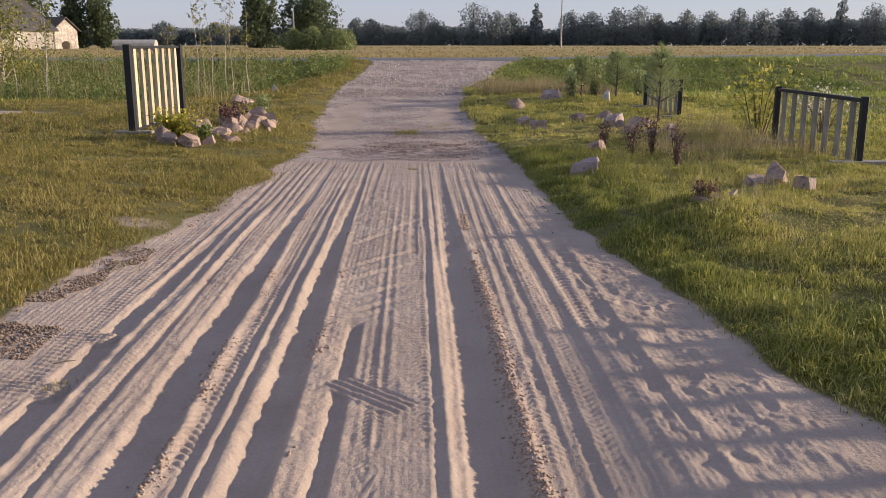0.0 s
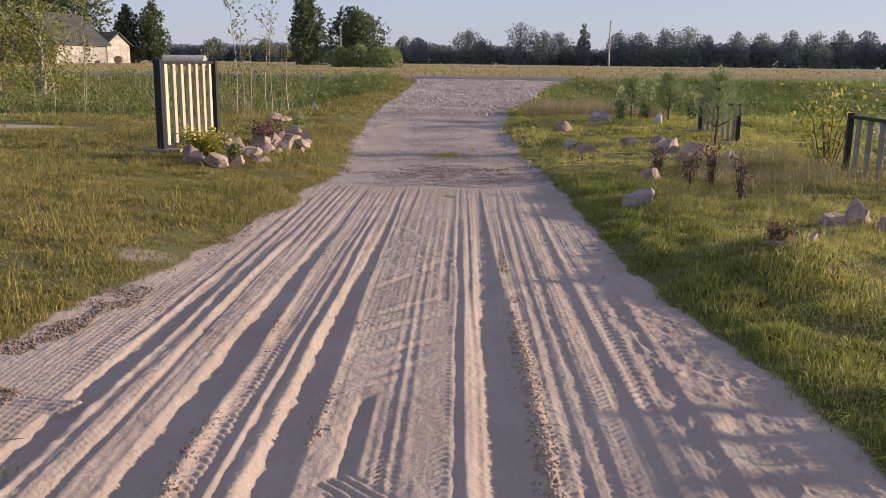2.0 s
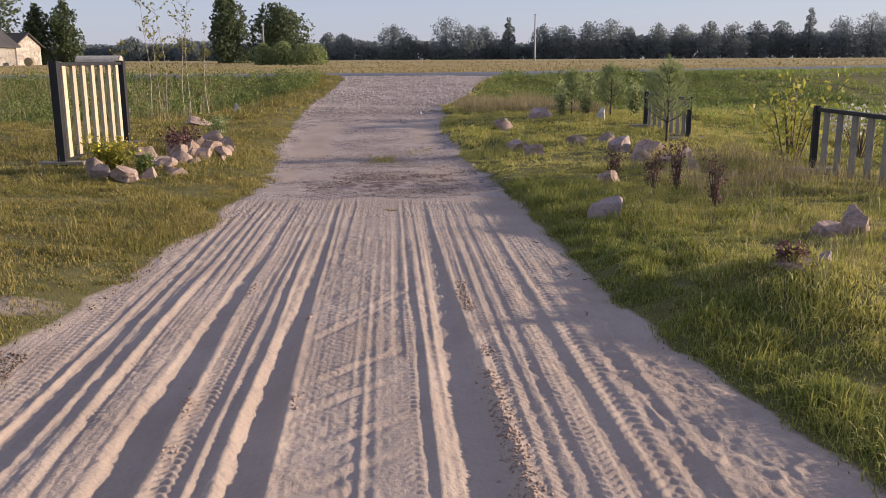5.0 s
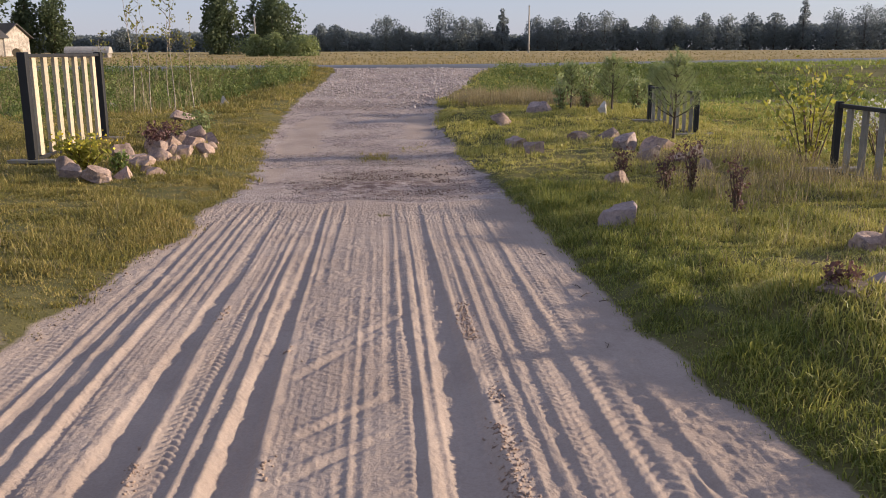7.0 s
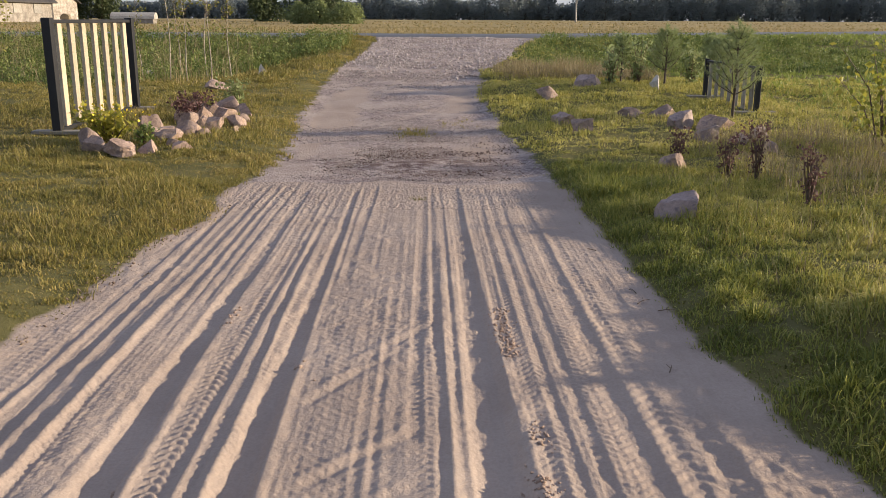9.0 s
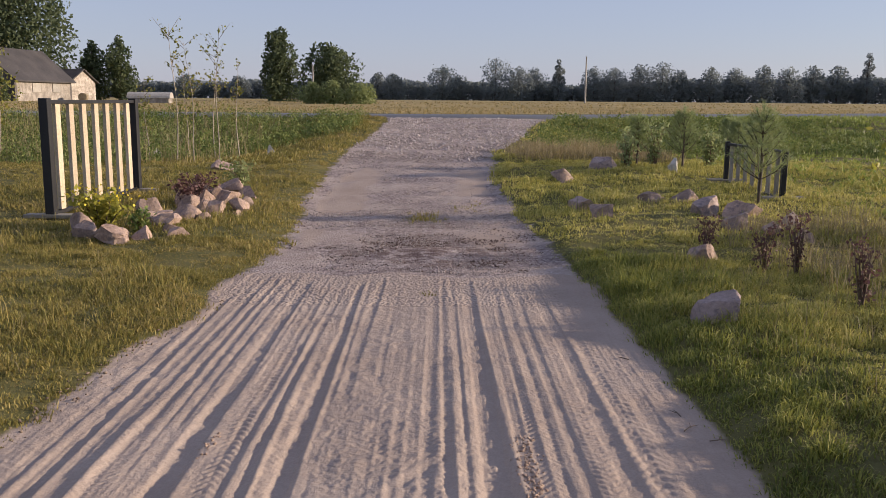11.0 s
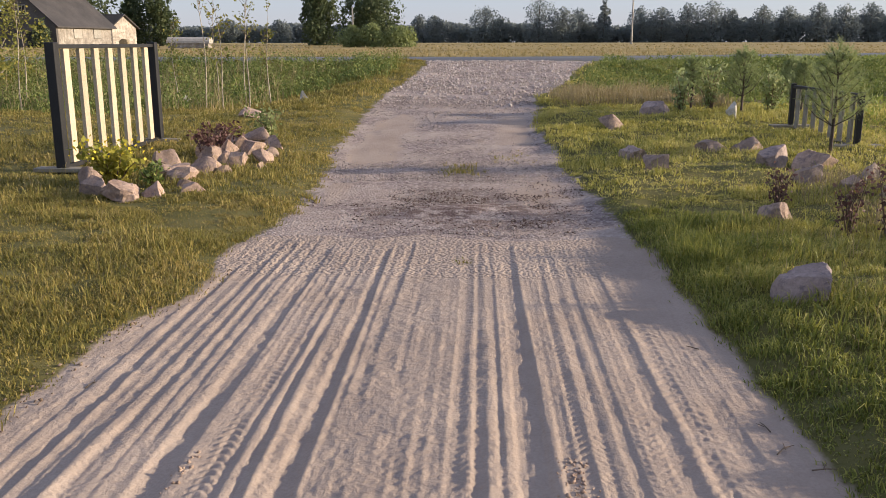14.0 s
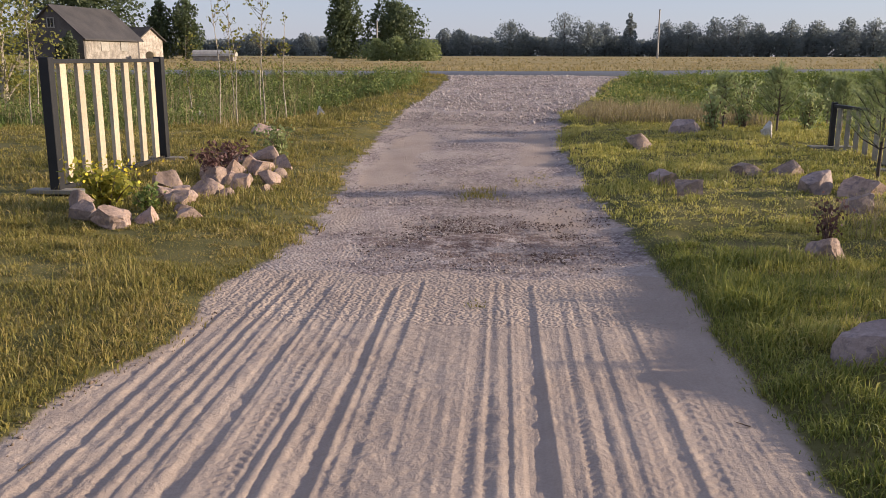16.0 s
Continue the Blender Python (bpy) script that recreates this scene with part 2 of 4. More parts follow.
def mesh_from(name, verts, faces, mat, smooth=False):
    """A mesh from an (n, 3) array and an (m, k) array of corners."""
    me = bpy.data.meshes.new(name)
    verts, faces = np.asarray(verts, dtype=np.float32), np.asarray(faces, dtype=np.int32)
    m, k = faces.shape
    me.vertices.add(len(verts))
    me.vertices.foreach_set("co", verts.ravel())
    me.loops.add(m * k)
    me.loops.foreach_set("vertex_index", faces.ravel())
    me.polygons.add(m)
    me.polygons.foreach_set("loop_start", np.arange(0, m * k, k, dtype=np.int32))
    if smooth:
        me.polygons.foreach_set("use_smooth", np.ones(m, dtype=bool))
    me.materials.append(mat)
    me.update(calc_edges=True)
    return me


def link(name, me, parent=None, label=""):
    ob = new(name, me)
    if parent is not None:
        ob.parent = parent
    return tagged(ob, label)


def part(name, bm, mat, parent, label="", smooth=False):
    me = bpy.data.meshes.new(name)
    bm.to_mesh(me)
    bm.free()
    me.materials.append(mat)
    if smooth:
        me.polygons.foreach_set("use_smooth", np.ones(len(me.polygons), dtype=bool))
    return link(name, me, parent, label)


def box(size, at=(0, 0, 0), bevel=0.004, turn=None):
    bm = bmesh.new()
    bmesh.ops.create_cube(bm, size=1.0)
    bmesh.ops.scale(bm, vec=size, verts=bm.verts)
    if bevel:
        bmesh.ops.bevel(bm, geom=bm.edges[:], offset=bevel, segments=1, affect="EDGES")
    bmesh.ops.transform(bm, matrix=Matrix.Translation(at) @ (turn or Matrix()), verts=bm.verts)
    return bm


def tube(points, radii, sides=6):
    """Rings round a line of points: vertices and quads as arrays."""
    pts = [Vector(p) for p in points]
    vs, fs = [], []
    for i, p in enumerate(pts):
        d = (pts[min(i + 1, len(pts) - 1)] - pts[max(i - 1, 0)]).normalized()
        a = d.orthogonal().normalized()
        b = d.cross(a)
        for j in range(sides):
            w = 2 * math.pi * j / sides
            vs.append(p + float(radii[i]) * (math.cos(w) * a + math.sin(w) * b))
    for i in range(len(pts) - 1):
        for j in range(sides):
            fs.append((i * sides + j, i * sides + (j + 1) % sides, (i + 1) * sides + (j + 1) % sides, (i + 1) * sides + j))
    return np.array([tuple(v) for v in vs]), np.array(fs)


def joined(pieces):
    vs, fs, n = [], [], 0
    for v, f in pieces:
        vs.append(v)
        fs.append(f + n)
        n += len(v)
    return np.concatenate(vs), np.concatenate(fs)


def leaves(centres, size, squash=1.0, rng=RNG):
    """One small folded leaf (a quad) at each centre, turned at random."""
    n = len(centres)
    a = rng.normal(size=(n, 3))
    a /= np.linalg.norm(a, axis=1, keepdims=True)
    b = rng.normal(size=(n, 3))
    b -= a * (a * b).sum(1, keepdims=True)
    b /= np.linalg.norm(b, axis=1, keepdims=True)
    s = size * rng.uniform(0.6, 1.3, size=(n, 1))
    c = np.cross(a, b) * s * 0.18
    v = np.stack([centres - a * s, centres + b * s * 0.6 * squash + c, centres + a * s, centres - b * s * 0.6 * squash + c], axis=1).reshape(-1, 3)
    return v, np.arange(4 * n).reshape(-1, 4)


def clump(p, k, spread, rng=RNG):
    """k blades round each point: their feet and the way each one bends, outwards from the middle."""
    off = rng.normal(0, spread, (len(p), k, 2))
    way = np.arctan2(off[..., 1], off[..., 0]) + rng.normal(0, 0.7, (len(p), k))
    return (p[:, None, :] + off).reshape(-1, 2), way.ravel()


def blades(xy, z, height, width, lean=0.35, way=None, rng=RNG):
    """Bent, tapering grass blades: five corners and three faces each, as triangles."""
    n = len(xy)
    w = rng.uniform(0, 2 * np.pi, n)
    h = height * rng.uniform(0.5, 1.3, n)
    ux, uy = np.cos(w), np.sin(w)
    k = rng.uniform(0.1, 1.0, n) * lean
    w2 = w + rng.normal(0, 0.9, n) + np.pi / 2 if way is None else way
    bx, by = np.cos(w2) * k * h, np.sin(w2) * k * h
    wd = width * rng.uniform(0.7, 1.3, n) / 2
    base = np.stack([xy[:, 0], xy[:, 1], z - 0.01], 1)
    side = np.stack([ux * wd, uy * wd, np.zeros(n)], 1)
    mid = base + np.stack([bx * 0.35, by * 0.35, h * 0.6], 1)
    tip = base + np.stack([bx * 1.15, by * 1.15, h * np.maximum(0.35, 1 - 0.55 * k * k)], 1)
    v = np.stack([base - side, base + side, mid + side * 0.8, mid - side * 0.8, tip], 1).reshape(-1, 3)
    i = np.arange(n)[:, None] * 5
    f = np.concatenate([i + np.array([[0, 1, 2]]), i + np.array([[0, 2, 3]]), i + np.array([[3, 2, 4]])], 0)
    return v, f


def lattice(x, y, seed=0):
    """Smooth random heights between -1 and 1, one knot per unit."""
    x, y = np.asarray(x, dtype=float), np.asarray(y, dtype=float)
    xi, yi = np.floor(x), np.floor(y)
    u, v = x - xi, y - yi
    u, v = u * u * (3 - 2 * u), v * v * (3 - 2 * v)
    xi, yi = xi.astype(np.int64), yi.astype(np.int64)

    def knot(a, b):
        h = (a * 374761393 + b * 668265263 + seed * 974711) & 0xFFFFFFFF
        h = ((h ^ (h >> 13)) * 1274126177) & 0xFFFFFFFF
        return ((h ^ (h >> 16)) & 0xFFFF) / 32767.5 - 1
    lo = knot(xi, yi) * (1 - u) + knot(xi + 1, yi) * u
    hi = knot(xi, yi + 1) * (1 - u) + knot(xi + 1, yi + 1) * u
    return lo * (1 - v) + hi * v


def rough(x, y, seed=0, steps=3):
    """Layered random heights, about -1 to 1."""
    return sum(lattice(x * 2.03 ** i + 7.1 * i, y * 2.03 ** i - 3.3 * i, seed + i) * 0.55 ** i for i in range(steps)) * 0.75


# ---- the ground ----
def base_z(x, y):
    """Ground height without ruts: flat lane, a rise to the road, verges a little higher."""
    z = np.interp(y, [12, 18, 24, 28, 32.5, 40, 60, 250, 600], [0, .05, .3, .58, .93, .93, .9, 1.42, 1.45])
    side = np.interp(x, [-9, -3, -1.6, 1.3, 3.0, 5.0, 9.0], [.08, .07, 0, 0, .09, .15, .15]) * np.interp(y, [-5, 22, 30], [1, 1, 0])
    dip = np.interp(y, [20, 26, 31, 34], [0, 1, .6, 0]) * np.interp(np.abs(x + .2), [2.4, 4.5], [0, .32])
    bank = np.interp(y, [5, 8, 10, 12], [0.035, 0.08, 0.065, 0.04]) * np.clip((x - edge_right(y)) / 0.28, 0, 1) * np.interp(y, [-5, 22, 28], [1, 1, 0]) + 0.03 * np.clip((edge_left(y) - x) / 0.4, 0, 1) * np.interp(y, [-5, 22, 28], [1, 1, 0])
    step = 2.12 + 0.12 * rough(y * 1.7, 0 * y, 270, 2)          # a turf bank with a steep face towards the lane
    hump = 0.16 / (1 + np.exp(np.clip((step - x) / 0.06, -40, 40))) * np.exp(-(np.maximum(x - 2.3, 0) / 0.9) ** 2 - ((y - 6.9) / 0.65) ** 2)
    return z + 0.7 * side - dip + bank + hump


def verge_relief(x, y):
    """Hummocks and hollows of the grassy ground, livelier to the right of the lane."""
    lane = np.clip((x - edge_left(y)) / 0.25 + 0.5, 0, 1) * np.clip((edge_right(y) - x) / 0.25 + 0.5, 0, 1)
    return (1 - lane) * np.where(x > 0, 1.0, 0.55) * (0.06 * rough(x * 0.8, y * 1.1, 21, 2) + 0.028 * rough(x * 3.1, y * 3.7, 25, 2)) * np.clip((40 - y) / 10, 0, 1)


def wave(a, b, s=0):
    """Smooth wandering between -1 and 1."""
    return (np.sin(a * 1.0 + s) + np.sin(a * 2.3 + b * 1.7 + 1.3 * s) + np.sin(b * 2.9 - a * 0.7 + 2.1 * s)) / 3


def edge_left(y):
    e = np.interp(y, [-5, 3.3, 5, 6, 7.4, 8.4, 10, 11.5, 12.6, 14, 17, 21, 25, 29, 31.5, 33], [-2.7, -2.4, -2.27, -2.22, -2.05, -1.88, -1.76, -1.72, -1.66, -1.67, -1.95, -2.18, -2.0, -1.72, -1.55, -1.75])
    return e + 0.10 * rough(y * 0.9, 0 * y, 31, 3)


def edge_right(y):
    e = np.interp(y, [-5, 3.3, 4.4, 5.9, 7.1, 9.5, 11.5, 14.5, 16.3, 19.5, 22.4, 24.5, 25.2, 28.1, 30.2, 32, 33], [2.1, 1.82, 1.66, 1.54, 1.36, 1.33, 1.25, 1.12, 1.13, 1.02, 1.24, 1.32, 1.7, 2.55, 2.75, 3.3, 3.7])
    return e + 0.07 * rough(y * 1.3, 0 * y, 35, 3)


SAND_END = 11.45
# each rut: x of its middle, half width, depth, height of the bank to its right and to its left, first and last y
RUTS = [
    (0.285, 0.105, 0.050, 0.018, 0.004, -4, 11.3), (-0.345, 0.034, 0.050, 0.012, 0.004, -4, 4.65),
    (-0.62, 0.072, 0.040, 0.018, 0.008, -4, 11.2), (-1.08, 0.088, 0.046, 0.020, 0.009, -4, 11.4),
    (-0.83, 0.022, 0.013, 0.006, 0.004, -4, 11.4), (-0.76, 0.02, 0.012, 0.005, 0.003, -4, 11.4),
    (-1.28, 0.02, 0.010, 0.010, 0.004, -4, 11.4), (-1.36, 0.02, 0.012, 0.008, 0.006, -4, 11.4),
    (-1.60, 0.068, 0.034, 0.020, 0.006, -4, 10.6), (-1.72, 0.03, 0.014, 0.012, 0.004, 5.2, 9.6), (-1.45, 0.025, 0.012, 0.010, 0.004, 5.5, 11.4),
    (0.07, 0.022, 0.012, 0.006, 0.006, -4, 11.4), (-0.02, 0.03, 0.014, 0.006, 0.004, 6.2, 11.4), (0.15, 0.015, 0.010, 0.006, 0.004, -4, 11.4),
    (-0.16, 0.018, 0.008, 0.006, 0.004, 3, 9.4), (-0.22, 0.018, 0.008, 0.006, 0.004, 3, 9.4), (-0.47, 0.03, 0.014, 0.010, 0.004, 8.2, 11.4),
    (0.56, 0.022, 0.012, 0.008, 0.004, -4, 11.4), (0.64, 0.022, 0.010, 0.008, 0.004, -4, 11.4), (0.82, 0.045, 0.022, 0.010, 0.006, -4, 11.3),
    (0.93, 0.03, 0.010, 0.010, 0.004, -4, 11.4), (1.08, 0.05, 0.022, 0.012, 0.004, -4, 8.5), (1.02, 0.02, 0.010, 0.006, 0.004, 8.8, 11.4),
    (0.47, 0.018, 0.008, 0.005, 0.004, 7.5, 11.4), (-0.55, 0.018, 0.010, 0.006, 0.004, 7.0, 11.4), (-0.90, 0.018, 0.010, 0.006, 0.004, 7.5, 11.4),
    (-1.02, 0.016, 0.010, 0.006, 0.004, 8.5, 11.4), (-1.20, 0.018, 0.012, 0.008, 0.004, 7.8, 11.4), (-0.30, 0.018, 0.010, 0.007, 0.004, 8.4, 11.4), (0.30, 0.016, 0.010, 0.006, 0.004, 8.8, 11.4), (1.22, 0.03, 0.010, 0.008, 0.004, 6.5, 10.8),
]
# rounded ridges of pushed-up sand: x, half width, height, first and last y
RIDGES = [(-1.42, 0.05, 0.026, -4, 8.6), (-1.29, 0.024, 0.015, -4, 9.0), (-0.73, 0.028, 0.015, -4, 9.5), (-0.81, 0.020, 0.010, -4, 10), (0.11, 0.020, 0.010, -4, 9.5),
          (-1.62, 0.03, 0.014, 5.0, 9.5), (0.70, 0.03, 0.010, -4, 10.5), (0.87, 0.03, 0.010, -4, 10.5), (1.15, 0.05, 0.012, 2, 7.5), (0.50, 0.02, 0.008, -4, 10.5), (-0.45, 0.035, 0.012, -4, 5.4)]
# tread prints: x from, x to, pitch, slant, height, first and last y
TREADS = [
    (-0.95, -0.85, 0.055, 0.9, 0.008, -4, 11.2), (-0.25, -0.13, 0.04, 1.2, 0.005, 2.0, 4.7), (-1.42, -1.28, 0.04, -1.0, 0.004, -4, 11),
    (-0.46, -0.10, 0.06, -0.9, 0.0014, 5.2, 11.2), (0.42, 0.56, 0.05, 1.0, 0.0045, 2.5, 11.2), (0.66, 0.78, 0.05, -1.0, 0.0045, 2.5, 11.2),
    (0.86, 1.02, 0.07, 0.9, 0.0045, 2.5, 11.2), (-0.74, -0.68, 0.05, 1.0, 0.004, -4, 11.2), (-1.95, -1.72, 0.05, 0.35, 0.004, -4, 7.6), (-0.02, 0.06, 0.05, 0.7, 0.004, 3, 11),
]


def rut_z(x, y):
    """The tracked sand: ruts with banks of pushed-up sand, tread prints and lumps."""
    z = np.zeros_like(x)
    for i, (c, hw, depth, bank_r, bank_l, y0, y1) in enumerate(RUTS):
        if hw < 0.06:
            fade = np.interp(y, [4, 8, 11], [0.5, 0.42, 0.4])
        else:
            fade = np.interp(y, [3, 5.5, 7.5, 9.5, 11], [1.0, 0.88, 0.5, 0.32, 0.25])
            hw = hw * np.interp(y, [3, 5.5, 7.5, 9.5, 11], [1.0, 0.92, 0.6, 0.42, 0.36])
        u = x - c - 0.02 * rough(y * 0.45, 0 * y, 60 + i, 2) - 0.002 * lattice(y * 2.0, 0 * y, 90 + i)
        live = np.clip((y - y0) / 0.15, 0, 1) * np.clip((y1 - y) / 0.15, 0, 1) * fade
        rag = 1 + 0.5 * rough(y * 9.0, x * 6, 120 + i, 3)
        ul = u + (0.06 * hw + 0.003) * rough(y * 17.0, x * 9, 150 + i, 3)
        wall = np.where(u > 0, (np.abs(u) / hw) ** 8, (np.abs(ul) / (hw * 1.08)) ** 5)
        z -= live * depth * 0.85 / (1 + wall)
        z += live * bank_r * rag * np.exp(-(((u - hw * 1.35) / (0.25 * hw + 0.012)) ** 2))
        z += live * bank_l * rag * np.exp(-(((ul + hw * 1.4) / (0.22 * hw + 0.010)) ** 2))
    for i, (c, hw, high, y0, y1) in enumerate(RIDGES):
        u = x - c - 0.012 * wave(y * 0.8, y * 0.31, i + 40)
        z += 0.72 * high * np.exp(-((u / hw) ** 2)) * np.clip((y - y0) / 0.4, 0, 1) * np.clip((y1 - y) / 0.8, 0, 1) * (1 + 0.2 * wave(y * 2.1, y * 4.3, i))
    for x0, x1, pitch, slant, high, y0, y1 in TREADS:
        inside = np.clip((x - x0) / 0.015, 0, 1) * np.clip((x1 - x) / 0.015, 0, 1) * np.clip((y - y0) / 0.2, 0, 1) * np.clip((y1 - y) / 0.2, 0, 1)
        ph = (y + slant * np.abs(x - (x0 + x1) / 2)) / pitch
        z += 1.75 * inside * high * (np.clip(np.sin(2 * np.pi * ph) * 1.6, -1, 1)) * 0.5 * (0.6 + 0.4 * wave(x * 9, y * 4, x0))
    z *= np.interp(x, [0.42, 0.6], [1.0, 0.8])
    # deep prints of a cross-wise tread, and slanting scuffs between the ruts
    for cx, cy, ang, ln, n in ((-0.22, 3.60, -44, 0.5, 4), (-1.86, 4.42, -8, 0.55, 4), (-1.80, 3.72, -10, 0.45, 4)):
        ca, sa_ = math.cos(radians(ang)), math.sin(radians(ang))
        u, v = (x - cx) * ca + (y - cy) * sa_, -(x - cx) * sa_ + (y - cy) * ca
        box_in = np.clip((ln / 2 - np.abs(u)) / 0.025, 0, 1) * np.clip((n * 0.022 - np.abs(v)) / 0.012, 0, 1)
        z = z * (1 - box_in) + box_in * (0.0065 * np.clip(1.5 * np.sin(2 * np.pi * v / 0.044), -1, 1) - 0.001 + 0.003 * lattice(u * 30, v * 20, 5))
    for cx, cy, ang, ln in ((-0.22, 6.15, 47, 0.75), (-0.24, 5.75, 44, 0.7), (-0.16, 5.35, 40, 0.6), (-0.2, 5.0, 36, 0.55), (-0.3, 6.9, 60, 0.9), (-0.12, 7.3, 58, 0.8), (-0.25, 4.8, 30, 0.4)):
        ca, sa_ = math.cos(radians(ang)), math.sin(radians(ang))
        u, v = (x - cx) * ca + (y - cy) * sa_, -(x - cx) * sa_ + (y - cy) * ca
        v = v + 0.012 * rough(u * 4, v * 2, 40, 2)
        z += np.clip((ln / 2 - np.abs(u)) / 0.15, 0, 1) * (0.7 + 1.0 * rough(u * 5, v * 5, 41, 2)) * (0.007 * np.exp(-((v - 0.035) / 0.025) ** 2) - 0.008 * np.exp(-((v + 0.02) / 0.022) ** 2))
    # trodden, churned sand on the right-hand strip
    churn = np.clip((x - 0.92) / 0.15, 0, 1) * np.clip((1.75 - x) / 0.2, 0, 1) * np.interp(y, [2, 6, 8.5], [1, 1, 0])
    wx, wy = x + 0.05 * rough(x * 6, y * 5, 50, 2), y + 0.06 * rough(x * 5, y * 6, 53, 2)
    cup = np.abs(rough(wx * 4.2, wy * 3.2, 56, 3))
    z += churn * (0.030 * (0.30 - np.clip(cup, 0, 0.45)) + 0.006 * rough(wx * 19, wy * 17, 59, 2))
    fine = np.sin(2 * np.pi * (x + 0.01 * wave(y * 0.8, y * 0.3, 2)) / 0.033) * (0.5 + 0.5 * wave(x * 2.3, y * 0.35, 6))
    z += 0.0018 * fine * np.clip((y - 1) / 2, 0, 1)
    broad = np.sin(2 * np.pi * (x + 0.012 * wave(y * 0.6, y * 0.25, 7)) / 0.083 + 1.0) * (0.6 + 0.5 * wave(x * 1.9 + 1, y * 0.4, 9))
    z += 0.0022 * broad * np.interp(y, [2, 6, 9], [0.15, 0.5, 1.0])
    z *= np.interp(y, [6, 8.5, 11], [1.0, 0.72, 0.6])
    lump = 0.4 + 0.6 * np.clip(rough(x * 2.2, y * 0.9, 70, 2) + 0.5, 0, 1)
    z += 0.006 * rough(x * 3.4, y * 2.2, 73, 2) + lump * (0.0045 * rough(x * 15, y * 11, 76, 3) + 0.0024 * rough(x * 48, y * 40, 79, 2))
    return z


def wheel_track(x, y):
    """Where wheels have laid sand over the crushed stone: 0 to 1."""
    return np.clip(1 - np.abs(np.abs(x + 0.35) - 1.05) / 0.75, 0, 1) * np.clip(0.75 + 0.9 * rough(x * 1.1, y * 0.8, 17, 3), 0, 1.15) * np.clip((y - 12.0) / 1.5, 0, 1) * np.clip((24 - y) / 4, 0, 1)


def build_ground():
    def lines(*runs):
        out = []
        for a, b, n in runs:
            out.append(np.linspace(a, b, n, endpoint=False))
        return np.concatenate(out)
    xs = lines((-3000, -600, 6), (-600, -120, 10), (-120, -30, 18), (-30, -8, 30), (-8, -2.6, 60), (-2.6, 2.1, 520), (2.1, 8, 70), (8, 30, 26), (30, 120, 18), (120, 600, 10), (600, 3001, 6))
    ys = lines((-600, -60, 8), (-60, -5, 12), (-5, 2.0, 30), (2.0, 2.9, 30), (2.9, 8.0, 500), (8.0, 11.8, 260), (11.8, 34, 120), (34, 60, 40), (60, 260, 40), (260, 800, 10), (800, 4001, 8))
    X, Y = np.meshgrid(xs, ys)
    x, y = X.ravel(), Y.ravel()
    sand_in = np.clip((x - edge_left(y)) / 0.10, 0, 1) * np.clip((edge_right(y) - x) / 0.10, 0, 1)
    soft = np.interp(y, [11, 13], [0.25, 0.5])
    lane = np.clip((x - edge_left(y)) / soft + 0.5, 0, 1) * np.clip((edge_right(y) - x) / soft + 0.5, 0, 1)
    end = SAND_END + 0.12 + 0.16 * rough(x * 2.6, 0 * x, 11, 3)
    before = np.clip((end - y) / 0.18, 0, 1)
    z = base_z(x, y)
    tracked = (sand_in * before > 0) & (y > -5)
    z[tracked] += (sand_in * before)[tracked] * rut_z(x[tracked], y[tracked])
    beyond = np.clip((y - end) / 0.3, 0, 1) * lane
    z += beyond * (0.035 * rough(x * 0.7, y * 1.5, 13, 2) + 0.014 * rough(x * 4, y * 4, 15, 2) - 0.018)
    z += verge_relief(x, y)
    z -= 0.05 * np.clip(1 - np.abs(y - 36.5 - 0.75 * (np.sqrt(np.maximum(x, 0) ** 2 + 36) - 6)) / 4, 0, 1)
    i = np.arange(len(ys) - 1)[:, None] * len(xs) + np.arange(len(xs) - 1)[None, :]
    i = i.ravel()
    faces = np.stack([i, i + 1, i + 1 + len(xs), i + len(xs)], 1)
    me = mesh_from("ground", np.stack([x, y, z], 1), faces, M_GROUND, smooth=True)
    path = np.clip(1 - np.abs(y - 18.4) / 0.5, 0, 1) * np.clip((-7.4 - x) / 0.6, 0, 1)
    bare = np.exp(-((x + 2.3) / 0.5) ** 2 - ((y - 7.15) / 0.4) ** 2) * 0.58
    wheel = wheel_track(x, y)
    for key, val in (
        ("sand", np.maximum.reduce([lane * np.clip((end + 0.05 - y) / 0.12, 0, 1), path, bare, lane * beyond * wheel * 0.85, lane * beyond * 0.62 * np.clip((12.5 - y) / 0.9, 0, 1)])),
        ("gravel", lane * np.clip((y - 10.2) / 0.3, 0, 1) * np.clip((34 - y) / 0.3, 0, 1)),
        ("damp", np.clip(1.3 * np.exp(-((y - 12.7) / 0.85) ** 2) * np.exp(-((x + 0.1) / 1.0) ** 2) * (1.0 + 0.3 * wave(x * 5, y * 4, 2)), 0, 1.0)),
        ("field", np.clip((y - 41 - 0.75 * (np.sqrt(np.maximum(x, 0) ** 2 + 36) - 6)) / 4, 0, 1)),
    ):
        me.attributes.new(key, "FLOAT", "POINT").data.foreach_set("value", val.astype(np.float32))
    ob = link("ground", me)
    tagged(ob, "rutted pale sand lane, crushed stone and grassy verge soil", "ground", kind="structure")


build_ground()


def road_mid(x):
    return 36.6 + 0.75 * (np.sqrt(np.maximum(x, 0) ** 2 + 36) - 6)


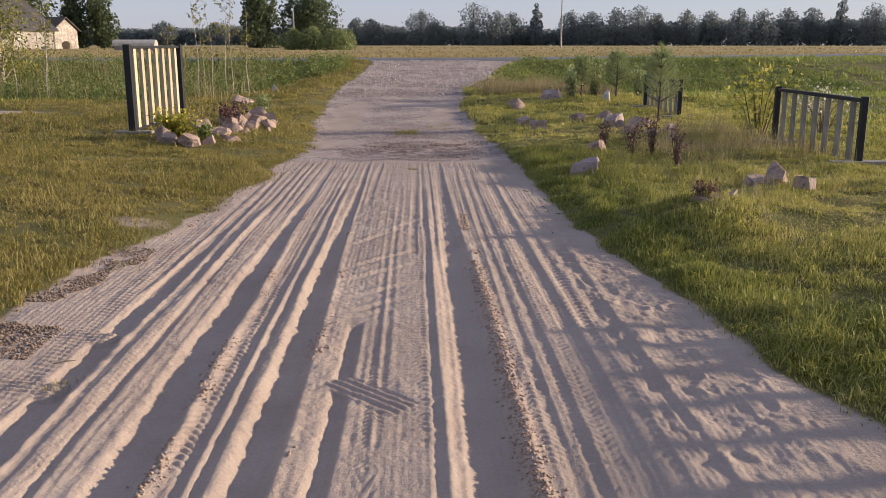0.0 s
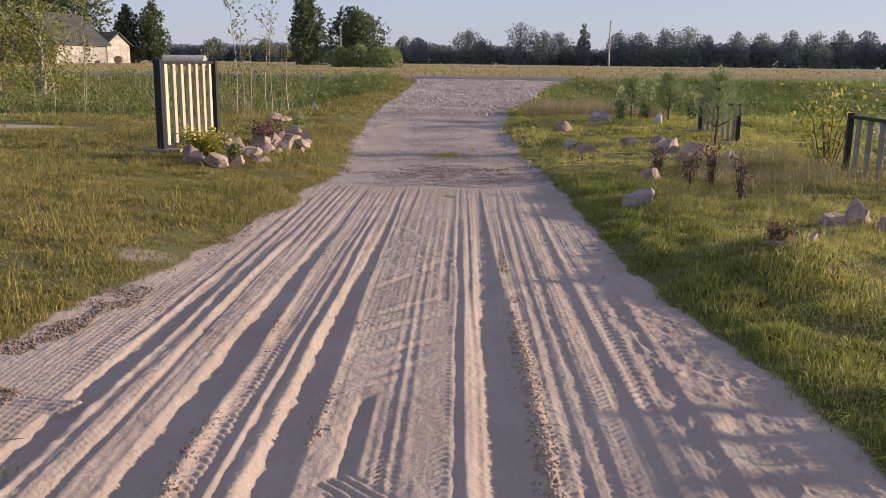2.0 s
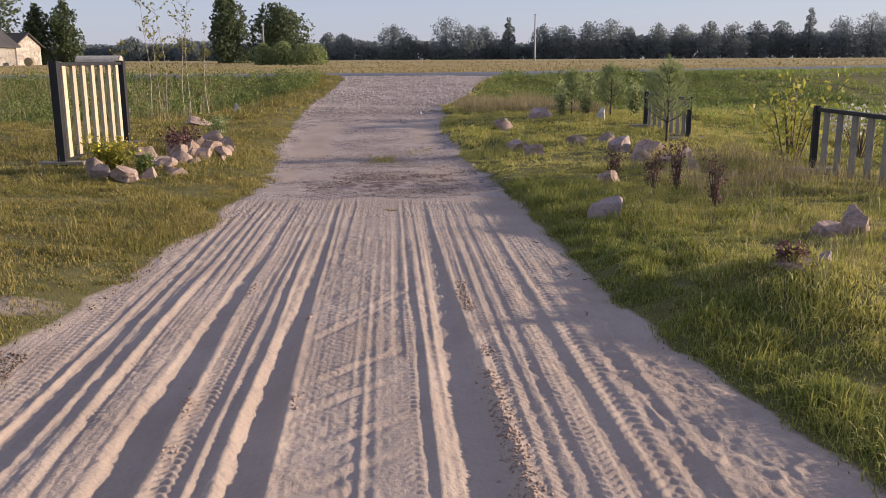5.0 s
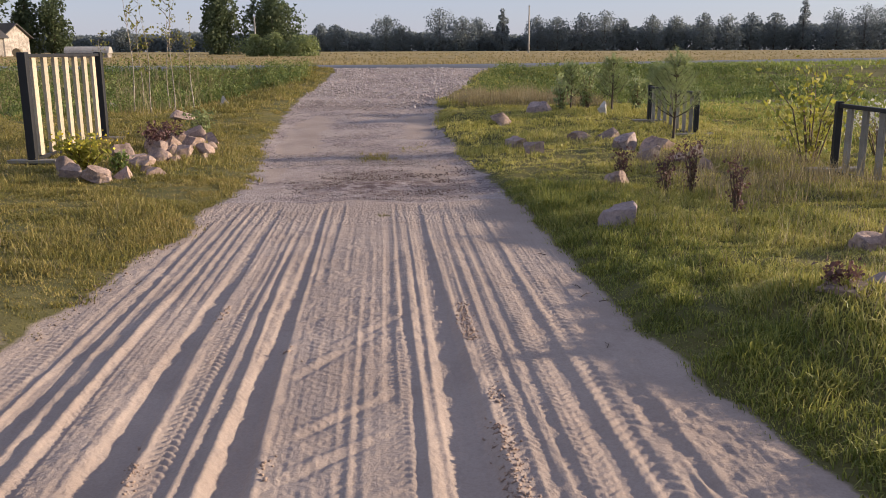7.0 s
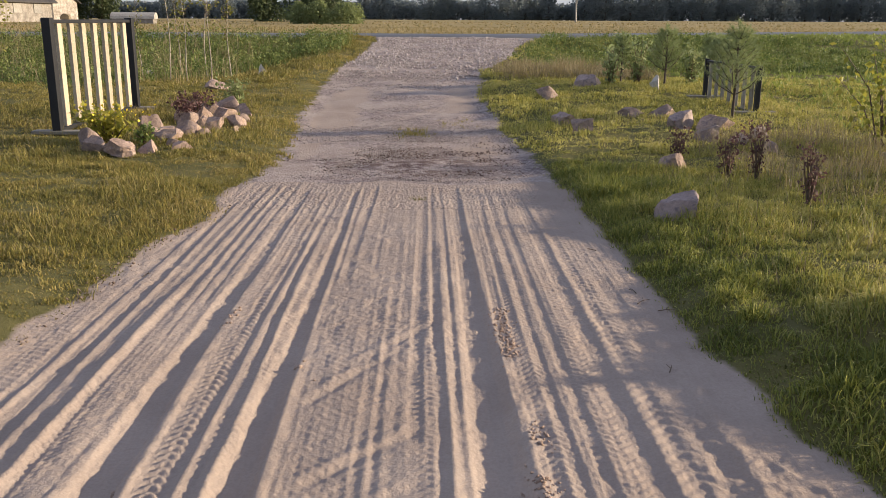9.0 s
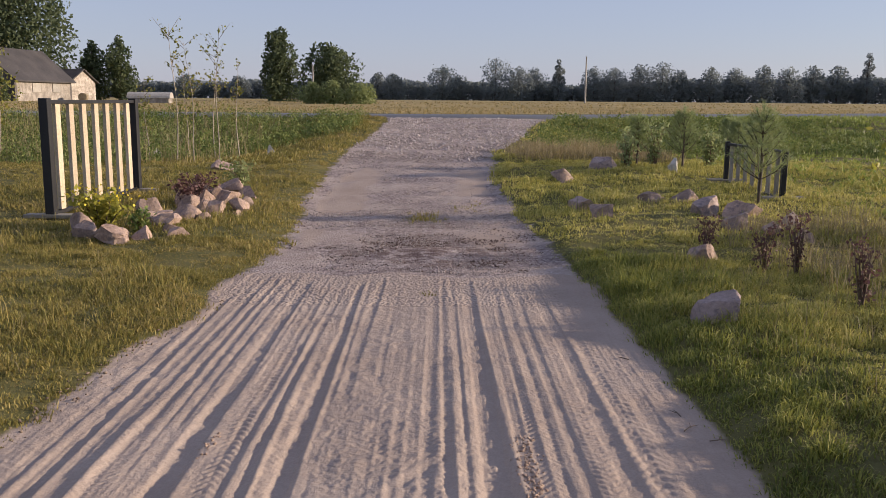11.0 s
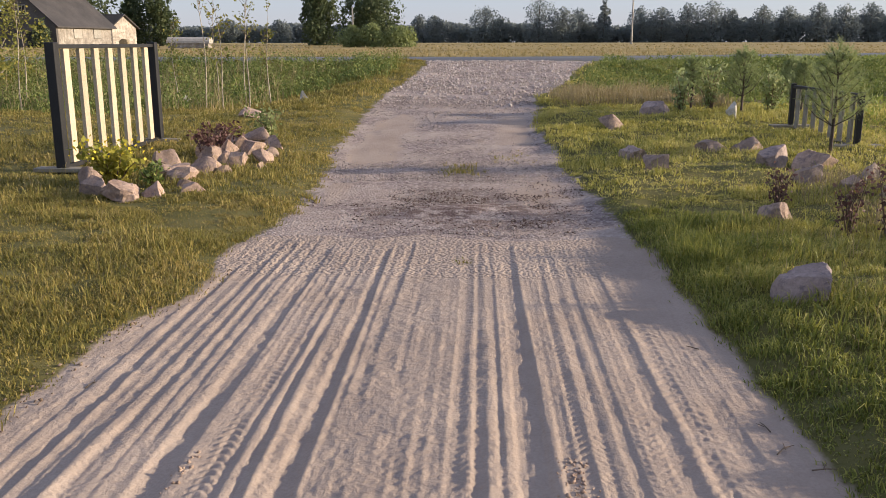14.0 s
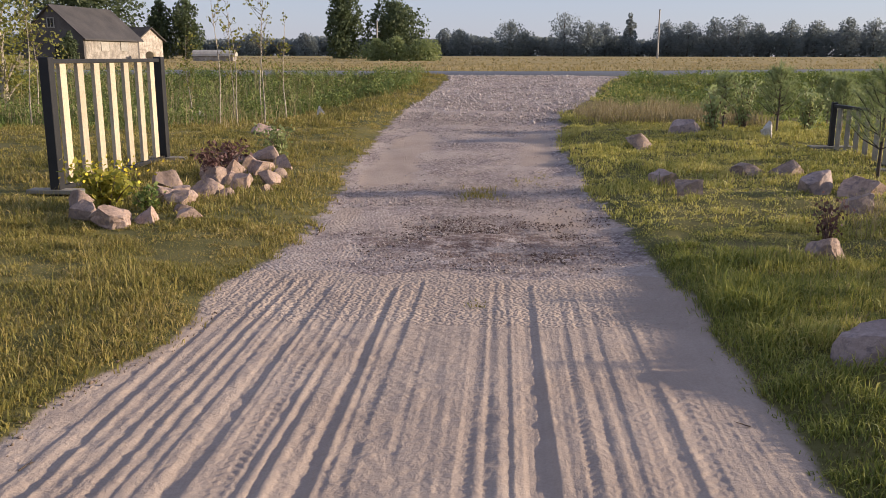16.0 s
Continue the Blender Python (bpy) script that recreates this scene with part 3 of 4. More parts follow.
def build_road():
    xs = np.concatenate([np.linspace(-400, -20, 30), np.linspace(-18, 60, 120), np.linspace(65, 400, 40)])
    half = 2.9
    rows = []
    for off, dz in ((-half - 0.25, -0.12), (-half, 0.0), (0, 0.04), (half, 0.0), (half + 0.25, -0.12)):
        y = road_mid(xs) + off * np.sqrt(1 + np.gradient(road_mid(xs), xs) ** 2)
        rows.append(np.stack([xs, y, base_z(0 * xs, np.minimum(y, 38)) + 0.03 + dz], 1))
    v = np.concatenate(rows)
    n = len(xs)
    f = [(r * n + i, r * n + i + 1, (r + 1) * n + i + 1, (r + 1) * n + i) for r in range(4) for i in range(n - 1)]
    tagged(link("road", mesh_from("road", v, f, M_ASPHALT, True)), "grey asphalt country road on a low bank", "road", kind="structure")


build_road()


# ---- fence panels ----
def fence_panel(a, b, high, low, slats, face, label, slat_w=0.125, slat_t=0.045, post_w=0.11):
    """A short free-standing fence panel from a to b (x, y, ground z): two black posts, rails and upright boards."""
    a, b = Vector(a), Vector(b)
    ln = math.hypot(b.x - a.x, b.y - a.y)
    root = new("fence_panel")
    root.matrix_world = pose(a.x, a.y, a.z, 0, 0, math.degrees(math.atan2(b.y - a.y, b.x - a.x)))
    rise = b.z - a.z
    for x, z in ((0, 0), (ln, rise)):
        part("post", box((post_w, post_w, high + 0.16 - z), (x, 0, (high + z - 0.16) / 2 + 0.012), 0.006), M_BLACK_WOOD, root, "black painted square post")
    for x, z in ((0, 0), (ln, rise)):
        part("foot_board", box((0.17, 0.62, 0.045), (x, 0, z + 0.03), 0.006), M_SHADED_GREY_WOOD, root, "weathered grey foot board")
    part("top_rail", box((ln - 0.112, 0.06, 0.045), (ln / 2, 0, high - 0.032), 0.004), M_BLACK_WOOD, root, "black painted top rail")
    low_turn = Matrix.Rotation(-math.atan2(rise, ln), 4, "Y")
    part("bottom_rail", box((ln - 0.112, 0.05, 0.05), (ln / 2, 0, low + rise / 2), 0.004, low_turn), M_BLACK_WOOD, root)
    first = None
    for i in range(slats):
        u = (i + 0.75) / (slats + 0.5)
        x = u * ln
        bottom = low + 0.03 + u * rise
        tall = high - 0.057 - bottom
        if first is None:
            first = part("slat", box((slat_w, slat_t, 1.0), (0, 0, 0), 0.003), face, root)
            s = first
        else:
            s = link("slat", first.data, root)
        s.matrix_basis = pose(x + RNG.normal(0, 0.004), 0, bottom + tall / 2, 0, RNG.normal(0, 0.25), 0) @ Matrix.Diagonal((1, 1, tall, 1))
    return tagged(root, label, "fence", "entrance fence panels")


def gz(x, y):
    return float(base_z(np.array(float(x)), np.array(float(y))))


fence_panel((-4.57, 14.28, gz(-4.57, 14.28)), (-4.51, 17.1, gz(-4.51, 17.1)), 1.40, 0.05, 7, M_PALE_WOOD, "short fence panel of pale boards between black posts on grass")
fence_panel((5.02, 9.7, gz(5, 9.8)), (5.07, 12.2, gz(5, 12.2)), 0.76, 0.0, 7, M_SHADED_GREY_WOOD, "low fence panel of shade-darkened grey boards between black posts in grass", 0.105, 0.03, 0.07)
fence_panel((4.88, 16.15, gz(5, 16.1)), (4.85, 18.5, gz(5, 18.5)), 0.70, 0.0, 7, M_SHADED_GREY_WOOD, "low fence panel of shade-darkened grey boards behind a young pine", 0.105, 0.03, 0.07)
fence_panel((4.9, 2.0, gz(5, 2.0)), (4.95, 4.8, gz(5, 4.8)), 0.84, 0.05, 7, M_SHADED_GREY_WOOD, "low grey board fence panel casting striped shadows", 0.105, 0.03, 0.09)


# ---- stones ----
def stone(x, y, wide, tall, seed, mat=None, label="angular pinkish granite boulder lying in the grass", group="verge boulders"):
    rs = np.random.default_rng(seed)
    bm = bmesh.new()
    bmesh.ops.create_icosphere(bm, subdivisions=4, radius=1.0)
    cuts = [(Vector(rs.normal(size=3)).normalized(), rs.uniform(0.36, 0.72)) for _ in range(11)]
    off = Vector(rs.uniform(-50, 50, 3))
    for v in bm.verts:
        p = v.co.copy()
        for nrm, d in cuts:
            e = p.dot(nrm) - d
            if e > 0:
                p -= nrm * e * 0.97
        p += v.co * (0.08 * noise.noise(p * 1.8 + off) + 0.04 * noise.noise(p * 5 + off) + 0.03 * noise.noise(p * 13 + off))
        v.co = p
    lo, hi = min(v.co.z for v in bm.verts), max(v.co.z for v in bm.verts)
    rx = max(abs(v.co.x) for v in bm.verts)
    ry = max(abs(v.co.y) for v in bm.verts)
    deep = wide * rs.uniform(0.7, 0.95)
    for v in bm.verts:
        up = (v.co.z - lo) / (hi - lo)
        foot = (1.08 - 0.2 * up) * (1 + 0.3 * max(0.0, (0.45 - up) / 0.45) ** 2)
        v.co = Vector((v.co.x / rx * wide / 2 * foot, v.co.y / ry * deep / 2 * foot, up * (tall + 0.09)))
    me = bpy.data.meshes.new("boulder")
    bm.to_mesh(me)
    bm.free()
    me.materials.append(mat or M_STONE)
    me.polygons.foreach_set("use_smooth", np.ones(len(me.polygons), dtype=bool))
    me.set_sharp_from_angle(angle=radians(24))
    ob = new("boulder", me)
    ob.matrix_world = pose(x, y + deep / 2 * 0.8, gz(x, y + deep / 3) - 0.09, 0, 0, rs.uniform(-25, 25))
    return tagged(ob, label, "stone", group)


PILE = [(-3.30, 12.57, 0.39, 0.21), (-3.82, 13.15, 0.26, 0.26), (-3.01, 12.79, 0.27, 0.16), (-2.75, 12.95, 0.27, 0.13), (-3.01, 13.60, 0.40, 0.17),
        (-3.05, 14.30, 0.48, 0.19), (-3.51, 14.60, 0.38, 0.24), (-2.78, 14.77, 0.29, 0.19), (-2.55, 15.15, 0.30, 0.19), (-2.98, 16.73, 0.46, 0.28),
        (-2.90, 15.90, 0.37, 0.19), (-3.50, 16.70, 0.49, 0.22), (-3.96, 20.11, 0.46, 0.21),
        (-3.62, 12.85, 0.3, 0.2), (-3.3, 13.75, 0.28, 0.2), (-3.25, 15.2, 0.3, 0.2), (-3.15, 15.75, 0.26, 0.22), (-2.7, 16.4, 0.3, 0.2), (-2.62, 15.7, 0.24, 0.13),
        (-2.88, 13.3, 0.2, 0.1), (-3.2, 14.05, 0.22, 0.14), (-2.8, 14.3, 0.2, 0.1), (-3.45, 15.55, 0.24, 0.2), (-3.0, 15.1, 0.22, 0.16), (-3.15, 16.35, 0.26, 0.2), (-2.5, 14.75, 0.16, 0.08), (-3.05, 17.0, 0.3, 0.22)]
VERGE = [(1.94, 9.46, 0.37, 0.2), (2.47, 11.84, 0.27, 0.15), (2.07, 14.58, 0.30, 0.19), (1.95, 15.43, 0.32, 0.18), (3.02, 15.90, 0.36, 0.15), (3.42, 15.73, 0.36, 0.22),
         (3.33, 14.44, 0.32, 0.28), (3.76, 14.32, 0.43, 0.22), (3.32, 13.47, 0.31, 0.20), (4.0, 13.52, 0.24, 0.2), (3.74, 12.58, 0.26, 0.15), (3.55, 12.95, 0.26, 0.17),
         (3.28, 20.53, 0.53, 0.24), (2.21, 19.00, 0.42, 0.21), (3.56, 8.24, 0.24, 0.25), (3.66, 7.87, 0.27, 0.16), (3.36, 8.31, 0.28, 0.09), (2.36, 6.84, 0.26, 0.04), (2.6, 6.95, 0.24, 0.07)]
for k, (sx, sy, sw, sh) in enumerate(PILE):
    stone(sx, sy, sw * 1.14, sh * 0.9, 100 + k, label="angular pinkish granite boulder of a rockery by the fence", group="rockery boulders")
for k, (sx, sy, sw, sh) in enumerate(VERGE):
    stone(sx, sy, sw * 1.22, sh * 0.85 + 0.03, 230 + k, M_GREY_STONE if k % 3 == 0 else M_STONE)
for k, (sx, sy, sw, sh) in enumerate([(-6.6, 24.6, 0.28, 0.2), (-3.85, 24.2, 0.26, 0.24), (4.24, 19.57, 0.2, 0.3)]):
    stone(sx, sy, sw, sh, 300 + k, M_PALE_STONE, "small pale stone standing among weeds", "pale stones")


# ---- grass ----
def scatter(n, x0, x1, y0, y1, keep=None):
    p = np.stack([RNG.uniform(x0, x1, n), RNG.uniform(y0, y1, n)], 1)
    return p[keep(p[:, 0], p[:, 1])] if keep else p


def ground_at(p):
    x, y = p[:, 0], p[:, 1]
    return base_z(x, y) + verge_relief(x, y)


def turf(name, sets, mat, label, category="grass"):
    pieces = []
    for p, h, w, lean, k in sets:
        p, way = clump(p, k, 0.016 + 0.22 * h)
        x, y = p[:, 0], p[:, 1]
        patch = np.clip(0.85 + 0.75 * rough(x * 1.3, y * 1.7, 200, 2) + 0.55 * rough(x * 5.5, y * 6.5, 204, 2), 0.3, 2.2)
        if name == "verge_grass" and h < 0.12:
            patch = patch * np.interp(x - edge_right(y), [0, 0.12, 0.6, 1.2, 2.5], [0.55, 0.95, 1.3, 1.15, 1.0])
        if name == "mown_grass":
            patch = patch * np.interp(edge_left(y) - x, [0, 0.4], [0.7, 1.0])
        pieces.append(blades(p, ground_at(p), np.maximum(h * patch, 0.015), w, lean, way))
    v, f = joined(pieces)
    tagged(link(name, mesh_from(name, v, f, mat)), label, category, kind="stuff")


def ragged(x, y):
    return 0.09 * wave(x * 5, y * 6, 9) + 0.07 * wave(x * 13, y * 11, 8)


def left_keep(thin):
    def keep(x, y):
        d = edge_left(y) - x + ragged(x, y) + 0.05
        path = (np.abs(y - 18.4) < 0.45) & (x < -7.5)
        bare = np.exp(-((x + 2.3) / 0.5) ** 2 - ((y - 7.15) / 0.35) ** 2)
        return (d > 0.04) & (~path) & (RNG.uniform(size=len(x)) > bare * 0.6) & (RNG.uniform(size=len(x)) < np.clip(d / thin + 0.35, 0, 1))
    return keep


def right_keep(thin):
    def keep(x, y):
        d = x - edge_right(y) + ragged(x, y) * 0.7 + 0.03
        return (d > 0.03) & (RNG.uniform(size=len(x)) < np.clip(d / thin + 0.3, 0, 1))
    return keep


turf("mown_grass", [
    (scatter(36000, -6.2, -1.4, 2.8, 13, left_keep(0.12)), 0.058, 0.0066, 1.3, 7),
    (scatter(20000, -11, -1.4, 12.5, 22, left_keep(0.12)), 0.07, 0.011, 1.2, 6),
    (scatter(1400, -6.5, -1.6, 3, 20, left_keep(0.8)), 0.15, 0.005, 0.8, 5),
    (scatter(6000, -6.5, -1.5, 21.5, 33, left_keep(0.2)), 0.09, 0.018, 1.0, 5),
    (scatter(2600, -14, -1.8, -7, 3.2, left_keep(0.2)), 0.07, 0.016, 0.9, 5), (scatter(3000, -14, -6, 3, 13), 0.07, 0.016, 0.9, 5),
], M_GRASS_L, "short dry yellow-green grass of the mown verge")
def olive_share(x, y):
    """How far the verge grass turns to the drier, brightened olive, from the lush lane edge outwards: 0 to 1."""
    return np.clip((x - edge_right(y) - 0.4 + 0.5 * rough(x * 1.6, y * 1.6, 260, 2)) / 0.7, 0, 1) * np.clip((y - 4.6) / 1.5, 0, 1)


def lush_keep(x, y):
    return right_keep(0.2)(x, y) & (RNG.uniform(size=len(x)) > 0.92 * olive_share(x, y))


def olive_keep(x, y):
    return right_keep(0.2)(x, y) & (RNG.uniform(size=len(x)) < olive_share(x, y))


turf("verge_grass", [
    (scatter(34000, 1.1, 6.8, 2.4, 13, lush_keep), 0.070, 0.0066, 1.3, 7),
    (scatter(1800, 1.2, 7, 2.5, 20, right_keep(0.5)), 0.15, 0.005, 0.9, 5),
    (scatter(6500, 1.1, 2.7, 2.2, 12, lambda x, y: (x - edge_right(y) > 0.0) & (x - edge_right(y) < 0.4 + 0.2 * wave(y * 3, y * 2, 1))), 0.085, 0.006, 1.1, 7),
    (scatter(2400, 1.4, 14, -7, 2.6, right_keep(0.2)), 0.08, 0.016, 0.9, 5), (scatter(2400, 6.6, 14, 2.2, 11), 0.08, 0.016, 0.9, 5),
], M_GRASS_R, "lush uneven green grass beside the sandy lane")


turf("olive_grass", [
    (scatter(34000, 1.1, 6.8, 4.5, 13, olive_keep), 0.068, 0.0066, 1.3, 7),
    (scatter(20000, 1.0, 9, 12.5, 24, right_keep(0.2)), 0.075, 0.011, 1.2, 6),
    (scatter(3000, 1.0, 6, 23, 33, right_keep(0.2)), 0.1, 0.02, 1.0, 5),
], M_GRASS_OLIVE_LIT, "drying olive grass round the verge boulders, tone lightened as if sunlit")


def weeds_keep(x, y):
    d = np.where(x < 0, edge_left(y) - x, x - edge_right(y))
    road = np.abs(y - road_mid(x)) < 3.6
    return (d > 0.35) & (~road)


def ditch_keep(x, y):
    """The left-hand ditch: weeds close up gradually and draw back near the lane."""
    start = 20.3 + np.clip((x + 6.8) * 1.9, 0, 8) + 0.9 * rough(x * 0.7, 0 * x, 220, 2)
    return weeds_keep(x, y) & (x < -2.3) & (RNG.uniform(size=len(x)) < np.clip((y - start) / 2.2, 0, 1))


turf("weeds", [
    (scatter(15000, -22, -2.0, 20, 33.5, ditch_keep), 0.20, 0.018, 1.1, 4),
    (scatter(5000, -60, -20, 20, 34, weeds_keep), 0.35, 0.06, 0.9, 4),
    (scatter(6000, 2, 14, 25.5, 34, weeds_keep), 0.16, 0.022, 1.1, 4),
], M_WEED, "tall dense green weeds in the roadside ditch", "weeds")


def leafy_mounds(centres, wide, tall, each, leaf):
    """Low heaps of broad leaves round the given points."""
    n = len(centres)
    size = RNG.uniform(0.5, 1.25, n)
    d = RNG.normal(size=(n, each, 3))
    d /= np.linalg.norm(d, axis=2, keepdims=True)
    d *= RNG.uniform(0.3, 1.0, (n, each, 1)) ** 0.5
    z0 = ground_at(centres)
    p = np.stack([centres[:, :1] + d[..., 0] * wide * size[:, None], centres[:, 1:] + d[..., 1] * wide * size[:, None], z0[:, None] + np.abs(d[..., 2]) * tall * size[:, None]], 2)
    return leaves(p.reshape(-1, 3), leaf)


heap_l = scatter(1500, -20, -2.4, 20.5, 33.2, ditch_keep)
heap_r = scatter(420, 2.4, 12, 26, 33.4, weeds_keep)
wv, wf = joined([leafy_mounds(heap_l, 0.36, 0.46, 48, 0.032), leafy_mounds(heap_r, 0.36, 0.32, 48, 0.032)])
tagged(link("weed_leaves", mesh_from("weed_leaves", wv, wf, M_WEED)), "broad green leaves of tall roadside weeds", "weeds", kind="stuff")
turf("meadow", [
    (scatter(5000, 5.5, 16, 11, 42, lambda x, y: y < road_mid(x) - 3.5), 0.1, 0.03, 1.0, 5),
    (scatter(9000, 6, 34, 10, 60, lambda x, y: (x > 5.6) & (y < road_mid(x) - 3.5)), 0.12, 0.03, 0.9, 5),
    (scatter(3000, 30, 110, 20, 110, lambda x, y: y < road_mid(x) - 3.5), 0.16, 0.12, 0.8, 4),
    (scatter(4500, -60, -9, 6, 21, lambda x, y: x < -9), 0.12, 0.03, 0.8, 4),
], M_MEADOW, "long green meadow grass with hollows", "grass")
turf("dry_grass", [
    (scatter(1300, 1.6, 5.2, 22.3, 26.0, weeds_keep), 0.3, 0.009, 0.8, 5),
    (scatter(700, 3.0, 5.0, 10.0, 14.0), 0.27, 0.0045, 0.8, 5),
    (scatter(420, 2.6, 6.5, 3.5, 9.5), 0.2, 0.0045, 0.8, 4),
    (scatter(500, 1.9, 4.5, 6, 16), 0.13, 0.0045, 0.8, 4),
    (scatter(800, -16, -4.5, 21.5, 31), 0.6, 0.009, 0.5, 4),
    (scatter(900, -6, -2.2, 5, 20, left_keep(0.5)), 0.11, 0.004, 0.8, 3),
], M_DRY, "dry straw-coloured seeding grass tufts", "grass")


def oval(n, cx, cy, rx, ry):
    """Points thinning out from the middle of a tuft."""
    return np.stack([cx + RNG.normal(0, rx / 2, n), cy + RNG.normal(0, ry / 2, n)], 1)


turf("lane_tufts", [
    (oval(70, -0.15, 15.1, 0.22, 0.4), 0.05, 0.008, 1.0, 5), (oval(30, 0.5, 16.2, 0.3, 0.5), 0.035, 0.008, 1.0, 4), (oval(14, -0.05, 10.8, 0.06, 0.08), 0.03, 0.005, 1.0, 4), (oval(12, -1.62, 3.75, 0.10, 0.10), 0.04, 0.005, 1.0, 4), (oval(10, -2.0, 5.9, 0.10, 0.12), 0.03, 0.005, 1.0, 4),
], M_GRASS_L, "thin grass tufts growing in the gravel track")
turf("field_grass", [
    (scatter(24000, -60, 60, 40, 75, lambda x, y: (y > road_mid(x) + 3.6)), 0.11, 0.05, 0.8, 1),
    (scatter(9000, -140, 160, 75, 160), 0.12, 0.2, 0.8, 1),
], M_FIELD, "ripe yellow field beyond the road", "field")


# ---- loose stones, clods and pebbles ----
def grit(name, pts, zz, size, mat, label, category, flat=0.7):
    """Small angular lumps, eight faces each."""
    n = len(pts)
    s = size * np.exp(np.clip(RNG.normal(0, 0.4, n), -1, 0.8))
    d = np.array([(1, 0, 0), (0, 1, 0), (-1, 0, 0), (0, -1, 0), (0, 0, flat), (0, 0, -flat)], dtype=float)
    v = d[None] * s[:, None, None] * RNG.uniform(0.6, 1.3, (n, 6, 1))
    w = RNG.uniform(0, 2 * np.pi, n)
    c, sn = np.cos(w)[:, None], np.sin(w)[:, None]
    tilt = RNG.normal(0, 0.4, (n, 1))
    vx, vy, vz = v[..., 0] * c - v[..., 1] * sn, v[..., 0] * sn + v[..., 1] * c, v[..., 2]
    vz = vz + vx * tilt
    v = np.stack([vx + pts[:, :1], vy + pts[:, 1:], vz + (zz + s * 0.25)[:, None]], 2).reshape(-1, 3)
    t = np.array([(0, 1, 4), (1, 2, 4), (2, 3, 4), (3, 0, 4), (1, 0, 5), (2, 1, 5), (3, 2, 5), (0, 3, 5)])
    f = (np.arange(n)[:, None, None] * 6 + t[None]).reshape(-1, 3)
    tagged(link(name, mesh_from(name, v, f, mat)), label, category, kind="stuff")


def on_lane(p):
    return base_z(p[:, 0], p[:, 1]) + rut_z(p[:, 0], p[:, 1])


clod_y = 2.2 + 5.6 * RNG.uniform(0, 1, 5200) ** 1.5
bank = np.where(RNG.uniform(size=5200) < 0.5, 0.42, np.where(RNG.uniform(size=5200) < 0.6, -0.965, -0.525))
clods = np.stack([bank + 0.02 * np.where(bank > 0, rough(clod_y * 0.45, 0 * clod_y, 60, 2), np.where(bank < -0.8, rough(clod_y * 0.45, 0 * clod_y, 63, 2), rough(clod_y * 0.45, 0 * clod_y, 62, 2))) + RNG.normal(0, 0.026, 5200), clod_y], 1)
clods = clods[rough(clods[:, 1] * 2.1, clods[:, 0] * 5, 230, 2) > np.where(clods[:, 0] > 0, -0.35, 0.05)]
dc = np.stack([RNG.normal(-0.05, 0.75, 6000), RNG.normal(12.9, 0.75, 6000)], 1)
dc = dc[(dc[:, 1] > 11.7) & (wave(dc[:, 0] * 4.1, dc[:, 1] * 3.3, 3) > -0.25)]
grit("soil_crumbs", dc, base_z(dc[:, 0], dc[:, 1]) - 0.014, 0.0075, M_SOIL_CRUMB, "dark crumbs of damp soil on the gravel track", "soil")
grit("sand_clods", clods, on_lane(clods), 0.0062, M_CLOD, "crumbled brown sand clods along the ruts", "clods")
peb = np.concatenate([
    scatter(15000, -2.6, -1.7, 5.0, 7.2, lambda x, y: (x - edge_left(y) > -0.15) & (x - edge_left(y) < 0.28 + 0.25 * rough(x * 2, y * 2, 240, 2)) & (rough(x * 3.5, y * 3.5, 243, 2) > -0.3 + np.clip((y - 6.2) * 1.1, 0, 2))),
    scatter(2600, -2.6, -1.9, 4.05, 4.6, lambda x, y: rough(x * 3, y * 3, 246, 2) > 0.0),
    scatter(700, -2.4, -1.5, 7.2, 10.5, lambda x, y: np.abs(x - edge_left(y) - 0.02) < 0.1)])
grit("pebbles", peb, base_z(peb[:, 0], peb[:, 1]) + 0.002, 0.007, M_PEBBLE, "brown pebbles along the lane's edge", "gravel")
inlane = lambda x, y: (x > edge_left(y) + 0.05) & (x < edge_right(y) - 0.05)
gr = scatter(20000, -2.2, 1.6, 11.5, 16, inlane)
gr2 = scatter(9000, -2.4, 2.2, 16, 25, inlane)
gr3 = scatter(11000, -4.5, 5.0, 23, 33.2, inlane)
gr = np.concatenate([gr, gr2, gr3])
gr = gr[RNG.uniform(size=len(gr)) > 1.2 * wheel_track(gr[:, 0], gr[:, 1])]
gsize = np.interp(gr[:, 1], [11, 16, 22, 32], [0.0065, 0.0085, 0.012, 0.02])
grit("gravel", gr, base_z(gr[:, 0], gr[:, 1]) - 0.012, gsize, M_GRAVEL, "loose crushed stone covering the track", "gravel")
pale = scatter(12000, -4.5, 5.0, 22.5, 33.2, lambda x, y: inlane(x, y) & (RNG.uniform(size=len(x)) < np.clip((y - 22.5) / 4, 0, 1)))
grit("pale_gravel", pale, base_z(pale[:, 0], pale[:, 1]) - 0.006, 0.025, M_PALE_GRAVEL, "coarse whitish crushed stone near the road", "gravel")


